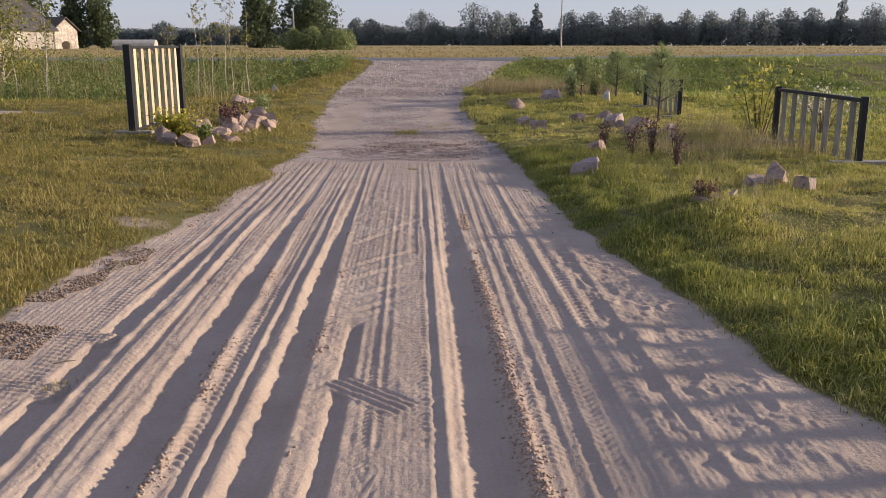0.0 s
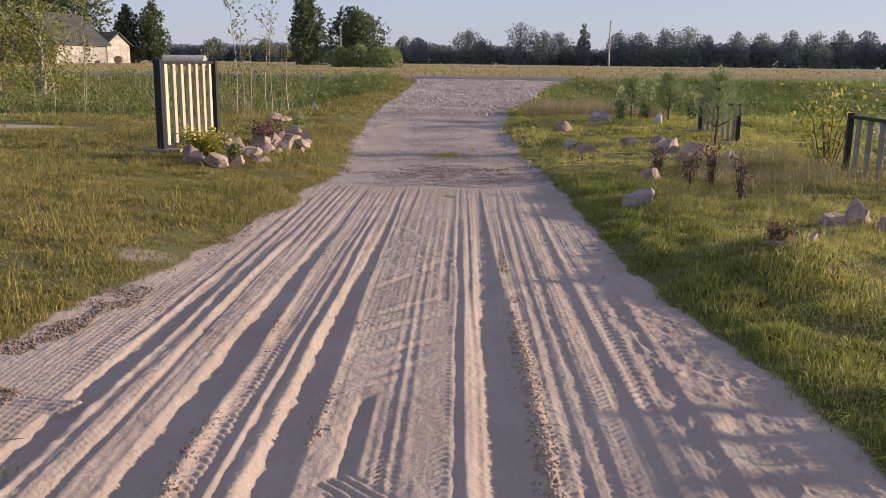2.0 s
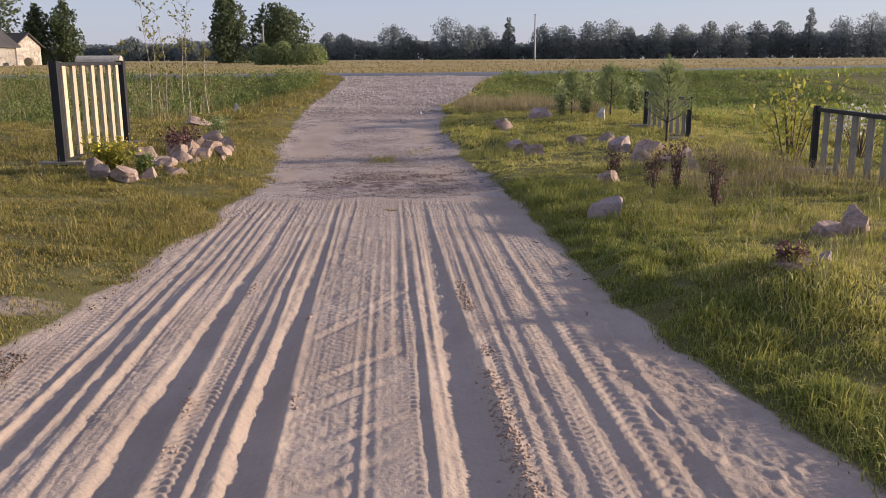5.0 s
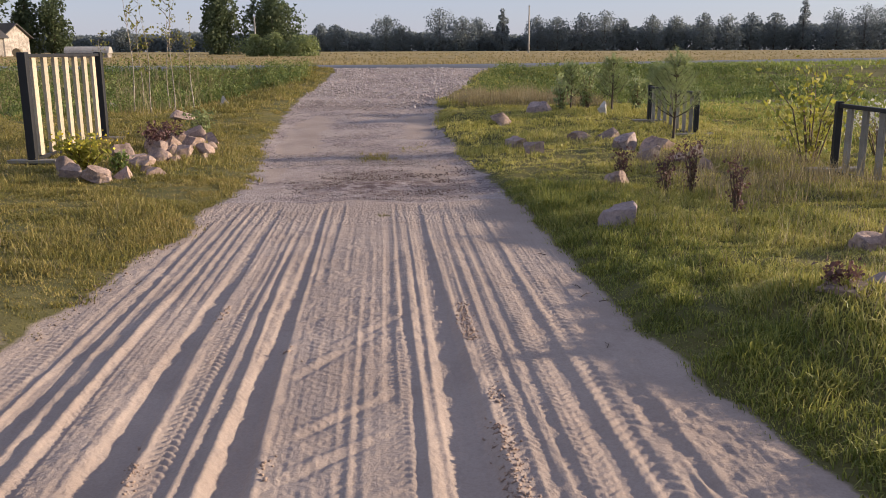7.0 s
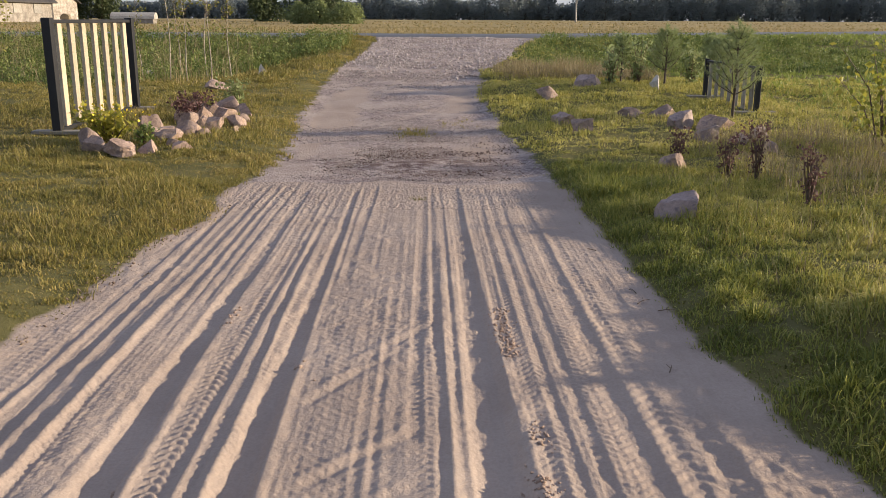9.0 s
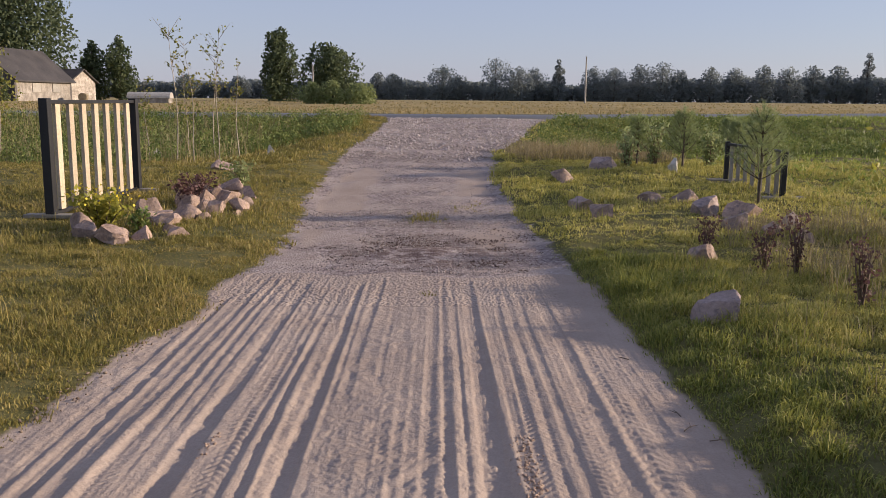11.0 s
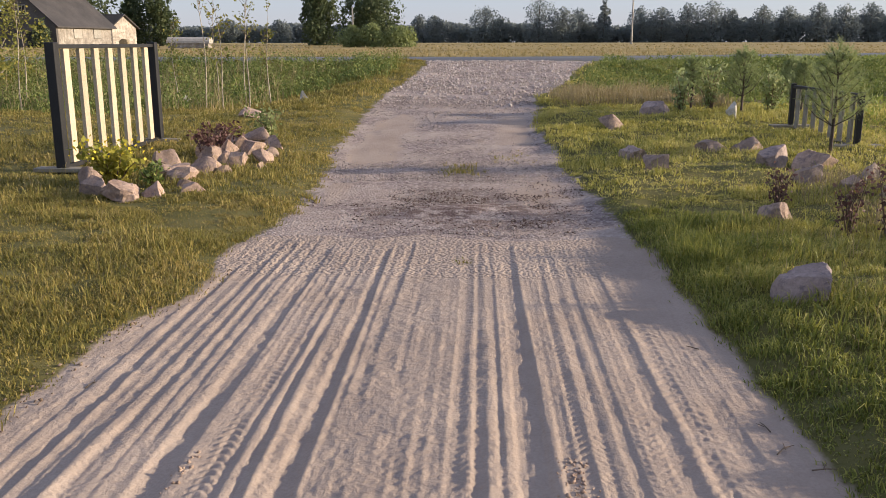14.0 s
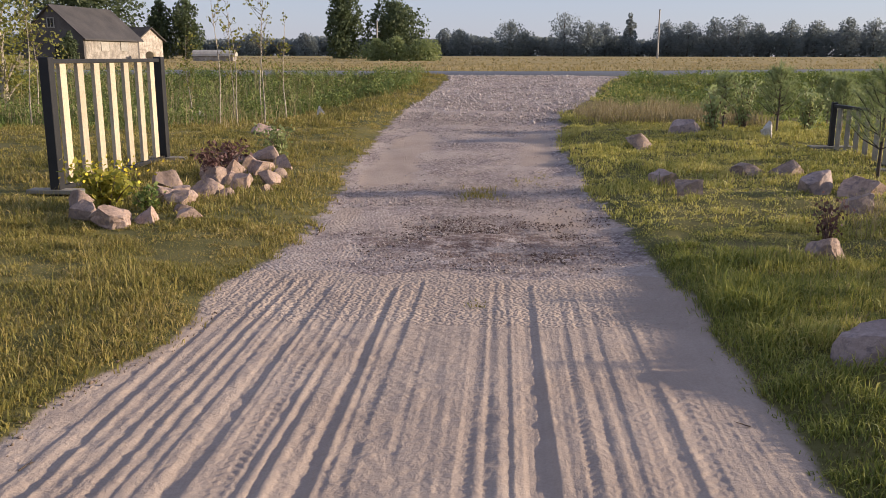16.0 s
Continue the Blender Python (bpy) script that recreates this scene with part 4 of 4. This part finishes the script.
# ---- trees and shrubs ----
def tree(x, y, tall, wide, seed, mat, label, name="tree", lobes=9, n=2600, leaf=0.34, bare=0.15, column=1.0, bark=None, group="", category="tree", full=0.7):
    """A tapered trunk with limbs and a crown of leaf clumps gathered in uneven lobes."""
    rs = np.random.default_rng(seed)
    root = new(name)
    root.matrix_world = pose(x, y, gz(x, y) - 0.05)
    lean = rs.normal(0, 0.02, 2) * tall
    top = 0.82 * tall
    pts = [(lean[0] * k * k, lean[1] * k * k, top * k) for k in np.linspace(0, 1, 6)]
    r0 = tall * 0.022 + 0.02
    pieces = [tube(pts, [r0 * (1.25 - 1.0 * k) for k in np.linspace(0, 1, 6)], 7)]
    cs, rads = [], []
    for i in range(lobes):
        k = (i + 0.5) / lobes
        h = bare + (1 - bare) * k ** 0.9
        girth = (math.sin(math.pi * min(1, (0.18 + 0.82 * k) ** column)) ** full) * wide * 0.5
        ang = i * 2.4 + rs.uniform(-0.6, 0.6)
        out = girth * rs.uniform(0.25, 0.62)
        c = np.array([math.cos(ang) * out, math.sin(ang) * out, tall * (h * 0.94)])
        r = max(girth * rs.uniform(0.5, 0.75), wide * 0.12)
        cs.append(c)
        rads.append(r)
        k0 = max(0.1, min(0.9, (c[2] - r * 0.6) / top - 0.12))
        s = Vector((lean[0] * k0 * k0, lean[1] * k0 * k0, top * k0))
        pieces.append(tube([s, s.lerp(Vector(c.tolist()), 0.55) + Vector((0, 0, 0.015 * tall)), Vector(c.tolist())], [r0 * 0.4, r0 * 0.25, r0 * 0.08], 5))
    v, f = joined(pieces)
    link("trunk", mesh_from("trunk", v, f, bark or M_BARK, True), root)
    share = np.array(rads) ** 2
    which = rs.choice(lobes, n, p=share / share.sum())
    d = rs.normal(size=(n, 3))
    d /= np.linalg.norm(d, axis=1, keepdims=True)
    rr = rs.uniform(0.35, 1.0, (n, 1)) ** 0.45
    lump = 1 + 0.28 * wave(d[:, 0] * 4 + which, d[:, 1] * 4 + d[:, 2] * 3, seed)[:, None]
    p = np.array(cs)[which] + d * rr * lump * np.array(rads)[which][:, None] * np.array([[1, 1, 1.15]])
    p = p[p[:, 2] < tall * 1.03]
    v, f = leaves(p, leaf, 1.0, rs)
    link("crown", mesh_from("crown", v, f, mat), root)
    return tagged(root, label, category, group)


def shrub(x, y, tall, wide, seed, mat, label, name="shrub", stems=7, n=260, leaf=0.03, twig=None, category="shrub", group="", low=0.15):
    """Several thin stems, each set with leaves."""
    rs = np.random.default_rng(seed)
    root = new(name)
    root.matrix_world = pose(x, y, gz(x, y) - 0.02)
    pieces, pts = [], []
    for i in range(stems):
        a, r = rs.uniform(0, 2 * math.pi), wide / 2 * rs.uniform(0.1, 1.0)
        h = tall * rs.uniform(0.6, 1.0)
        tip = Vector((math.cos(a) * r, math.sin(a) * r, h))
        mid = Vector((tip.x * 0.35 + rs.normal(0, 0.02), tip.y * 0.35 + rs.normal(0, 0.02), h * 0.55))
        foot = Vector((tip.x * 0.1, tip.y * 0.1, 0))
        pieces.append(tube([foot, mid, tip], [0.006 + 0.003 * tall, 0.005 + 0.002 * tall, 0.0015], 5))
        for k in rs.uniform(low, 1.0, n // stems):
            q = foot.lerp(mid, k * 2) if k < 0.5 else mid.lerp(tip, k * 2 - 1)
            pts.append(np.array(q[:]) + rs.normal(0, 0.035 * (0.6 + wide), 3))
    for v, f in pieces:
        link("stem", mesh_from("stem", v, f, twig or M_TWIG, True), root)
    pts = np.array(pts)
    v, f = leaves(pts[pts[:, 2] > 0.03], leaf, 1.0, rs)
    link("foliage", mesh_from("foliage", v, f, mat), root)
    return tagged(root, label, category, group)


def pine(x, y, tall, seed):
    """A young pine: a thin stem with whorls of upswept needled twigs."""
    rs = np.random.default_rng(seed)
    root = new("young_pine")
    root.matrix_world = pose(x, y, gz(x, y) - 0.02)
    pieces = [tube([(0, 0, 0), (0.01, 0, tall * 0.5), (0, 0.01, tall)], [0.022, 0.015, 0.004], 6)]
    nv, nf, n0 = [], [], 0
    shoots = [((0, 0, tall * 0.86), (0, 0, tall * 1.04))]
    for w in range(6):
        h = tall * (0.28 + 0.115 * w)
        reach = tall * 0.31 * (1 - 0.12 * w) * rs.uniform(0.8, 1.1)
        for i in range(6):
            a = i * math.pi / 3 + w * 0.5 + rs.uniform(-0.2, 0.2)
            end = (math.cos(a) * reach, math.sin(a) * reach, h + reach * rs.uniform(0.6, 1.2))
            pieces.append(tube([(0, 0, h), (end[0] * .5, end[1] * .5, h + (end[2] - h) * .35), end], [0.008, 0.006, 0.003], 5))
            shoots.append(((end[0] * .25, end[1] * .25, h + (end[2] - h) * .2), end))
    for s, e in shoots:
        s, e = np.array(s), np.array(e)
        k = rs.uniform(0, 1, (95, 1))
        p = s + (e - s) * k
        d = rs.normal(size=(95, 3)) * 0.7 + (e - s) / (np.linalg.norm(e - s) + 1e-6) * 0.8
        d /= np.linalg.norm(d, axis=1, keepdims=True)
        side = np.cross(d, rs.normal(size=(95, 3)))
        side /= np.linalg.norm(side, axis=1, keepdims=True)
        q = np.stack([p - side * 0.0035, p + side * 0.0035, p + d * rs.uniform(0.07, 0.16, (95, 1))], 1).reshape(-1, 3)
        nv.append(q)
        nf.append(np.arange(285).reshape(-1, 3) + n0)
        n0 += 285
    v, f = joined(pieces)
    link("stem", mesh_from("stem", v, f, M_BARK, True), root)
    link("needles", mesh_from("needles", np.concatenate(nv), np.concatenate(nf), M_PINE), root)
    return tagged(root, "young green pine growing in the verge grass", "pine", "young pines")


def sapling(x, y, tall, seed, leafn=110):
    """A slender birch sapling: a pale wand with fine side twigs and few leaves."""
    rs = np.random.default_rng(seed)
    root = new("birch_sapling")
    root.matrix_world = pose(x, y, gz(x, y) - 0.03)
    lx, ly = rs.normal(0, 0.035, 2) * tall
    at = lambda k: Vector((float(lx) * k * k + 0.03 * math.sin(k * 7 + seed), ly * k * k, tall * k))
    r0 = 0.010 + 0.0025 * tall
    stem = tube([at(k) for k in np.linspace(0, 1, 8)], [r0 * (1 - 0.88 * k) for k in np.linspace(0, 1, 8)], 6)
    pts = []
    for k in rs.uniform(0.35, 0.98, 18):
        a, reach = rs.uniform(0, 6.28), tall * rs.uniform(0.05, 0.13)
        s = at(k)
        e = s + Vector((math.cos(a) * reach, math.sin(a) * reach, reach * rs.uniform(0.5, 1.4)))
        tv, tf = tube([s, s.lerp(e, 0.5) + Vector((0, 0, 0.01)), e], [0.005, 0.004, 0.0015], 4)
        link("twig", mesh_from("twig", tv, tf, M_TWIG, True), root)
        for q in rs.uniform(0.3, 1.0, leafn // 18):
            pts.append(np.array(s.lerp(e, q)[:]) + rs.normal(0, 0.035, 3))
    v, f = stem
    link("stem", mesh_from("stem", v, f, M_BIRCH, True), root, "pale slender stem")
    v, f = leaves(np.array(pts), 0.035, 1.0, rs)
    link("foliage", mesh_from("foliage", v, f, M_BIRCH_LEAF), root)
    return tagged(root, "slender birch sapling with sparse yellowing leaves in weeds", "sapling", "birch saplings")


for k, (sx, sy, st) in enumerate([(-5.06, 22.3, 2.5), (-5.5, 22.6, 2.9), (-5.75, 24.2, 2.3), (-4.75, 23.0, 2.9), (-4.45, 23.6, 2.3), (-5.2, 24.5, 2.6), (-9.0, 21.9, 2.6), (-9.4, 22.9, 2.4), (-9.9, 22.2, 1.9), (-6.4, 23.4, 1.8)]):
    sapling(sx, sy, st, 400 + k)
pine(4.34, 15.6, 1.32, 41)
pine(4.7, 20.6, 1.15, 42)
pine(4.1, 21.8, 1.0, 43)
pine(5.6, 20.2, 0.95, 44)
pine(6.3, 22.8, 1.0, 45)
shrub(5.05, 12.75, 1.3, 1.7, 51, M_YELLOW_LEAF, "yellow-green leafy shrub beside the fence panel", n=330, leaf=0.046, stems=11)
for k, (sx, sy, st, sw) in enumerate([(2.85, 11.35, 0.55, 0.25), (3.05, 11.15, 0.62, 0.3), (3.02, 9.95, 0.58, 0.22), (2.7, 12.5, 0.4, 0.3), (2.36, 7.0, 0.2, 0.34)]):
    shrub(sx, sy, st, sw, 60 + k, M_RED_LEAF, "dark red-leaved young barberry in the grass", n=230, leaf=0.018, stems=8, group="red shrubs")
for k, (sx, sy, st, sw) in enumerate([(3.7, 20.9, 0.85, 0.9), (4.4, 21.5, 0.95, 1.0), (5.3, 20.9, 0.8, 0.9), (6.0, 21.6, 0.9, 1.1)]):
    shrub(sx, sy, st, sw, 80 + k, M_PINE, "bushy green weed shrub among young pines", n=420, leaf=0.04, stems=12, group="verge bushes")
flowering = shrub(-3.66, 13.45, 0.44, 0.7, 70, M_YELLOW_LEAF, "low yellow-flowering green plant among boulders", name="rockery_plant", n=760, leaf=0.038, stems=20, category="plant")
bl = np.random.default_rng(9)
bv, bf = leaves(np.stack([bl.normal(0, 0.2, 90), bl.normal(0, 0.2, 90), bl.uniform(0.3, 0.5, 90)], 1), 0.017, 1.5, bl)
link("blossoms", mesh_from("blossoms", bv, bf, M_BLOSSOM), flowering, "small bright yellow blossoms")
shrub(-3.3, 15.4, 0.42, 0.5, 71, M_RED_LEAF, "dark red-leaved plant among rockery boulders", name="rockery_plant", n=320, leaf=0.028, stems=12, category="plant")
shrub(-3.35, 16.2, 0.45, 0.6, 72, M_RED_LEAF, "dark red-leaved plant among rockery boulders", name="rockery_plant", n=320, leaf=0.028, stems=12, category="plant")
shrub(-3.0, 17.4, 0.5, 0.8, 73, M_WILLOW, "green leafy plant behind rockery boulders", name="rockery_plant", n=360, leaf=0.035, stems=12, category="plant")
shrub(-3.2, 13.3, 0.28, 0.5, 74, M_WEED, "dark green low plant between boulders", name="rockery_plant", n=260, leaf=0.03, stems=12, category="plant")
shrub(6.3, 13.4, 0.75, 1.3, 75, M_WHITE_FLOWER, "white-flowering weeds behind the fence panel", name="flowering_weeds", n=260, leaf=0.025, stems=22, category="weeds", low=0.75)

def fallen_twig(x, y, ln, turn, seed):
    rs = np.random.default_rng(seed)
    pieces = [tube([(0, 0, 0.004), (ln * 0.5, rs.normal(0, 0.01), 0.010), (ln, rs.normal(0, 0.015), 0.005)], [0.003, 0.0025, 0.0012], 5),
              tube([(ln * 0.45, 0, 0.009), (ln * 0.7, ln * 0.25, 0.016)], [0.002, 0.001], 5)]
    v, f = joined(pieces)
    ob = link("fallen_twig", mesh_from("fallen_twig", v, f, M_TWIG, True))
    ob.matrix_world = pose(x, y, float(on_lane(np.array([[x, y]]))[0]), 0, 0, turn)
    tagged(ob, "small dry twig lying on pale sand", "twig", "fallen twigs")


for k, (tx, ty, tl, ta) in enumerate([(1.18, 7.85, 0.12, 40), (1.26, 7.72, 0.1, 10), (1.22, 8.05, 0.09, 110), (1.1, 6.9, 0.08, 70), (1.17, 9.0, 0.07, 150), (-1.75, 4.0, 0.1, 30), (-1.7, 8.4, 0.1, 60)]):
    fallen_twig(tx, ty, tl, ta, 800 + k)

# ---- distance: farm, trees, poles ----
def slab(corners, thick):
    """A sloping sheet with thickness from four corners."""
    bm = bmesh.new()
    lo = [bm.verts.new(v) for v in corners]
    hi = [bm.verts.new((v[0], v[1], v[2] + thick)) for v in corners]
    bm.faces.new(lo[::-1])
    bm.faces.new(hi)
    for i in range(4):
        bm.faces.new((lo[i], lo[(i + 1) % 4], hi[(i + 1) % 4], hi[i]))
    bmesh.ops.recalc_face_normals(bm, faces=bm.faces[:])
    return bm


def gable(w, wall, top, thick):
    """A gable wall in the xz plane, w wide."""
    bm = bmesh.new()
    prof = [(0, 0), (w, 0), (w, wall), (w / 2, top), (0, wall)]
    a = [bm.verts.new((x, 0, z)) for x, z in prof]
    b = [bm.verts.new((x, thick, z)) for x, z in prof]
    bm.faces.new(a)
    bm.faces.new(b[::-1])
    for i in range(5):
        bm.faces.new((a[i], b[i], b[(i + 1) % 5], a[(i + 1) % 5]))
    bmesh.ops.recalc_face_normals(bm, faces=bm.faces[:])
    return bm


def gabled(name, x, y, turn, w, dp, wall, ridge, front, side, label, category):
    """A gabled building: its gable faces -y before the turn, its right-hand corner stands at x, y."""
    root = new(name)
    root.matrix_world = pose(x, y, gz(x, y) - 0.1, 0, 0, turn)
    for yy in (0, dp - 0.35):
        g = part("gable_wall", gable(w, wall, ridge, 0.35), front, root)
        g.matrix_basis = pose(-w, yy, 0)
    for xx in (-w + 0.17, -0.17):
        part("side_wall", box((0.34, dp - 0.72, wall), (xx, dp / 2, wall / 2), 0.02), side, root, "patchy limewashed wall")
    k = (ridge - wall) / (w / 2)
    for sgn in (-1, 1):
        xe = -w / 2 + sgn * (w / 2 + 0.45)
        ze = wall - 0.45 * k
        part("roof_slope", slab([(xe, -0.35, ze + 0.02), (-w / 2, -0.35, ridge + 0.02), (-w / 2, dp + 0.35, ridge + 0.02), (xe, dp + 0.35, ze + 0.02)], 0.14), M_ROOF, root, "dark weathered roof sheeting")
    return tagged(root, label, category), w, dp


barn, bw, bd = gabled("barn", -46.0, 100.5, -6, 7.4, 12.0, 2.6, 5.9, M_DARK_BOARD, M_LIME_WALL, "old barn with sunlit limewashed wall and dark gabled roof", "barn")
window = part("gable_window", box((0.7, 0.08, 0.9), (-bw / 2, -0.05, 4.1), 0.01), M_DARK, barn, "small dark window opening")
for fx, fz, fw, fh in ((0, 0.5, 0.9, 0.1), (0, -0.5, 0.9, 0.1), (-0.4, 0, 0.1, 0.9), (0.4, 0, 0.1, 0.9), (0, 0, 0.05, 0.9)):
    part("window_frame", box((fw, 0.06, fh), (-bw / 2 + fx, -0.12, 4.1 + fz), 0.005), M_POLE, window, "weathered pale window frame")
part("gable_door", box((2.0, 0.08, 1.7), (-bw / 2 + 1.2, -0.05, 0.95), 0.01), M_DARK, barn, "dark barn door")
for wy in (4.2, 8.4):
    part("shutter", box((0.08, 1.6, 1.0), (0.05, wy, 1.6), 0.01), M_POLE, barn, "boarded-up grey window")
annex, aw, ad = gabled("annex", -44.6, 119.6, 84, 6.6, 6.0, 2.4, 3.9, M_LIME_WALL, M_LIME_WALL, "small limewashed gabled wing beside the barn", "outbuilding")


def low_shed():
    root = new("low_shed")
    root.matrix_world = pose(-30.8, 92, gz(-30, 92) - 0.05, 0, 0, 4)
    part("wall", box((4.0, 1.6, 0.5), (2.0, 0.8, 0.25), 0.05), M_LIME_WALL, root)
    bm = bmesh.new()
    prof = [(0.9 * math.cos(a), 0.62 * math.sin(a)) for a in np.linspace(0, math.pi, 9)]
    ra = [bm.verts.new((-0.1, 0.8 + p, 0.502 + z)) for p, z in prof]
    rb = [bm.verts.new((4.1, 0.8 + p, 0.502 + z)) for p, z in prof]
    bm.faces.new(ra)
    bm.faces.new(rb[::-1])
    for i in range(9):
        bm.faces.new((ra[i], rb[i], rb[(i + 1) % 9], ra[(i + 1) % 9]))
    bmesh.ops.recalc_face_normals(bm, faces=bm.faces[:])
    part("roof", bm, M_POLE, root, "pale grey rounded roof")
    tagged(root, "low whitish shed with rounded roof in the field", "shed")


low_shed()


def bale(x, y, r):
    bm = bmesh.new()
    bmesh.ops.create_cone(bm, cap_ends=True, segments=20, radius1=r, radius2=r, depth=1.2)
    bmesh.ops.bevel(bm, geom=bm.edges[:], offset=0.06, segments=2, affect="EDGES")
    me = bpy.data.meshes.new("hay_bale")
    bm.to_mesh(me)
    bm.free()
    me.materials.append(M_BALE)
    ob = new("hay_bale", me)
    ob.matrix_world = pose(x, y, gz(x, y) + r - 0.05, 90, 0, 10)
    tagged(ob, "round straw bale beside the barn wall", "bale")


bale(-42.4, 110.0, 0.5)


def pole(x, y, tall, r, label):
    root = new("utility_pole")
    root.matrix_world = pose(x, y, gz(x, y) - 0.1)
    v, f = tube([(0, 0, 0), (0, 0, tall * .5), (0, 0, tall)], [r, r * .85, r * .65], 8)
    link("shaft", mesh_from("shaft", v, f, M_POLE, True), root)
    part("cap", box((r * 1.8, r * 1.8, 0.12), (0, 0, tall + 0.05), 0.01), M_POLE, root)
    tagged(root, label, "pole", "utility poles")


pole(25.2, 154.3, 7.8, 0.16, "tall pale wooden utility pole in the field")
pole(-14.1, 104.3, 4.3, 0.12, "thin wooden pole beside willow bushes")

tree(-23.2, 134.3, 10.6, 5.4, 501, M_LEAF, "tall narrow dark green tree beside the field", lobes=14, n=6000, leaf=0.24, bare=0.04, column=0.95, full=0.3)
tree(-16.2, 139.3, 8.6, 9.5, 502, M_LEAF, "broad dark green tree beside the field", lobes=13, n=6000, leaf=0.28, bare=0.05, column=0.8)
for k, (tx, ty, th, tw) in enumerate([(-13.6, 99.5, 2.3, 3.4), (-11.3, 99.0, 2.5, 3.4), (-8.3, 99.5, 2.2, 3.6)]):
    tree(tx, ty, th, tw, 510 + k, M_WILLOW, "grey-green willow bush at the field's edge", "willow_bush", 9, 2400, 0.14, 0.0, 0.7, group="willow bushes", category="bush")
tree(-46.6, 124, 8.2, 4.6, 520, M_LEAF, "dark leafy tree behind the barn", lobes=12, n=3600, leaf=0.22, bare=0.05, column=0.8, group="farm trees")
tree(-43.0, 124, 9.0, 4.6, 524, M_LEAF, "dark leafy tree behind the barn", lobes=12, n=3600, leaf=0.22, bare=0.05, column=0.8, group="farm trees")
tree(-54.5, 118, 16.5, 19.0, 521, M_LEAF, "large dark tree overhanging the barn roof", lobes=18, n=13000, leaf=0.28, bare=0.3, group="farm trees")
tree(-55.5, 97, 4.2, 4.0, 522, M_LEAF, "leafy bush against the barn gable", lobes=8, n=2200, leaf=0.2, bare=0.0, group="farm trees")
tree(-46.8, 98.8, 3.2, 2.2, 523, M_LEAF, "dark shrub in front of the barn corner", "bush", 7, 1300, 0.16, 0.0, 0.8, category="bush")
tree(-12.2, 26.5, 3.3, 2.7, 530, M_BIRCH_LEAF, "young yellowing birch among weeds", lobes=11, n=2600, leaf=0.05, bare=0.2, bark=M_BIRCH)
tree(-14.6, 28.5, 3.6, 2.8, 531, M_BIRCH_LEAF, "young yellowing birch among weeds", lobes=11, n=2600, leaf=0.05, bare=0.1, bark=M_BIRCH)


def far_woods():
    rs = np.random.default_rng(77)
    pts = []
    for x in np.arange(-330, 420, 1.0):
        h = 5.0 + 1.2 * wave(np.array(x * 0.05), np.array(x * 0.11), 3) + 0.9 * wave(np.array(x * 0.31), np.array(x * 0.17), 5) + np.clip((x - 20) / 45, 0, 3.6)
        n = 170
        yy = 270 + rs.uniform(-4, 10, n)
        zz = rs.uniform(0, 1, n) ** 0.75 * h
        pts.append(np.stack([x + rs.normal(0, 1.3, n), yy, 1.35 + zz], 1))
    # the belt's leaf colour already carries the haze
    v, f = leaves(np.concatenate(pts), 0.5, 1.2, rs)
    tagged(link("far_woods", mesh_from("far_woods", v, f, M_LEAF_HAZED)), "belt of distant woods beyond the field, bluish with painted haze", "woods", kind="stuff")
    # single trees that rise above the belt
    singles = [(-74, 7), (-58, 6.5), (-34, 8.8), (-30, 7.6), (-17.5, 8.2), (-13, 7.6), (1.5, 10), (6, 7.4), (17, 12.4), (23.5, 9.8), (29, 9.6), (35.5, 12.6), (46, 10), (51.5, 9.6), (59, 11.0), (66, 11.5), (72, 9.6), (80, 10.6), (88, 10.2), (95, 11),
               (103, 10.6), (111, 11), (119, 11.2), (127, 15.5), (136, 12.4), (145, 13.5), (153, 13), (163, 14), (176, 13), (190, 14), (-92, 8), (-110, 9), (-125, 8)]
    for k, (x, h) in enumerate(singles):
        spire = h in (12.6, 15.5)
        wide = h * (0.42 if spire else rs.uniform(0.7, 1.1))
        tree(x, 264 + rs.uniform(-3, 3), h, wide, 600 + k, M_LEAF_HAZED, "dark tree standing out of the distant woods, haze in its leaf colour", lobes=12, n=2800, leaf=0.3, bare=0.0, column=0.55 if spire else rs.uniform(0.8, 1.1), group="far trees")


far_woods()
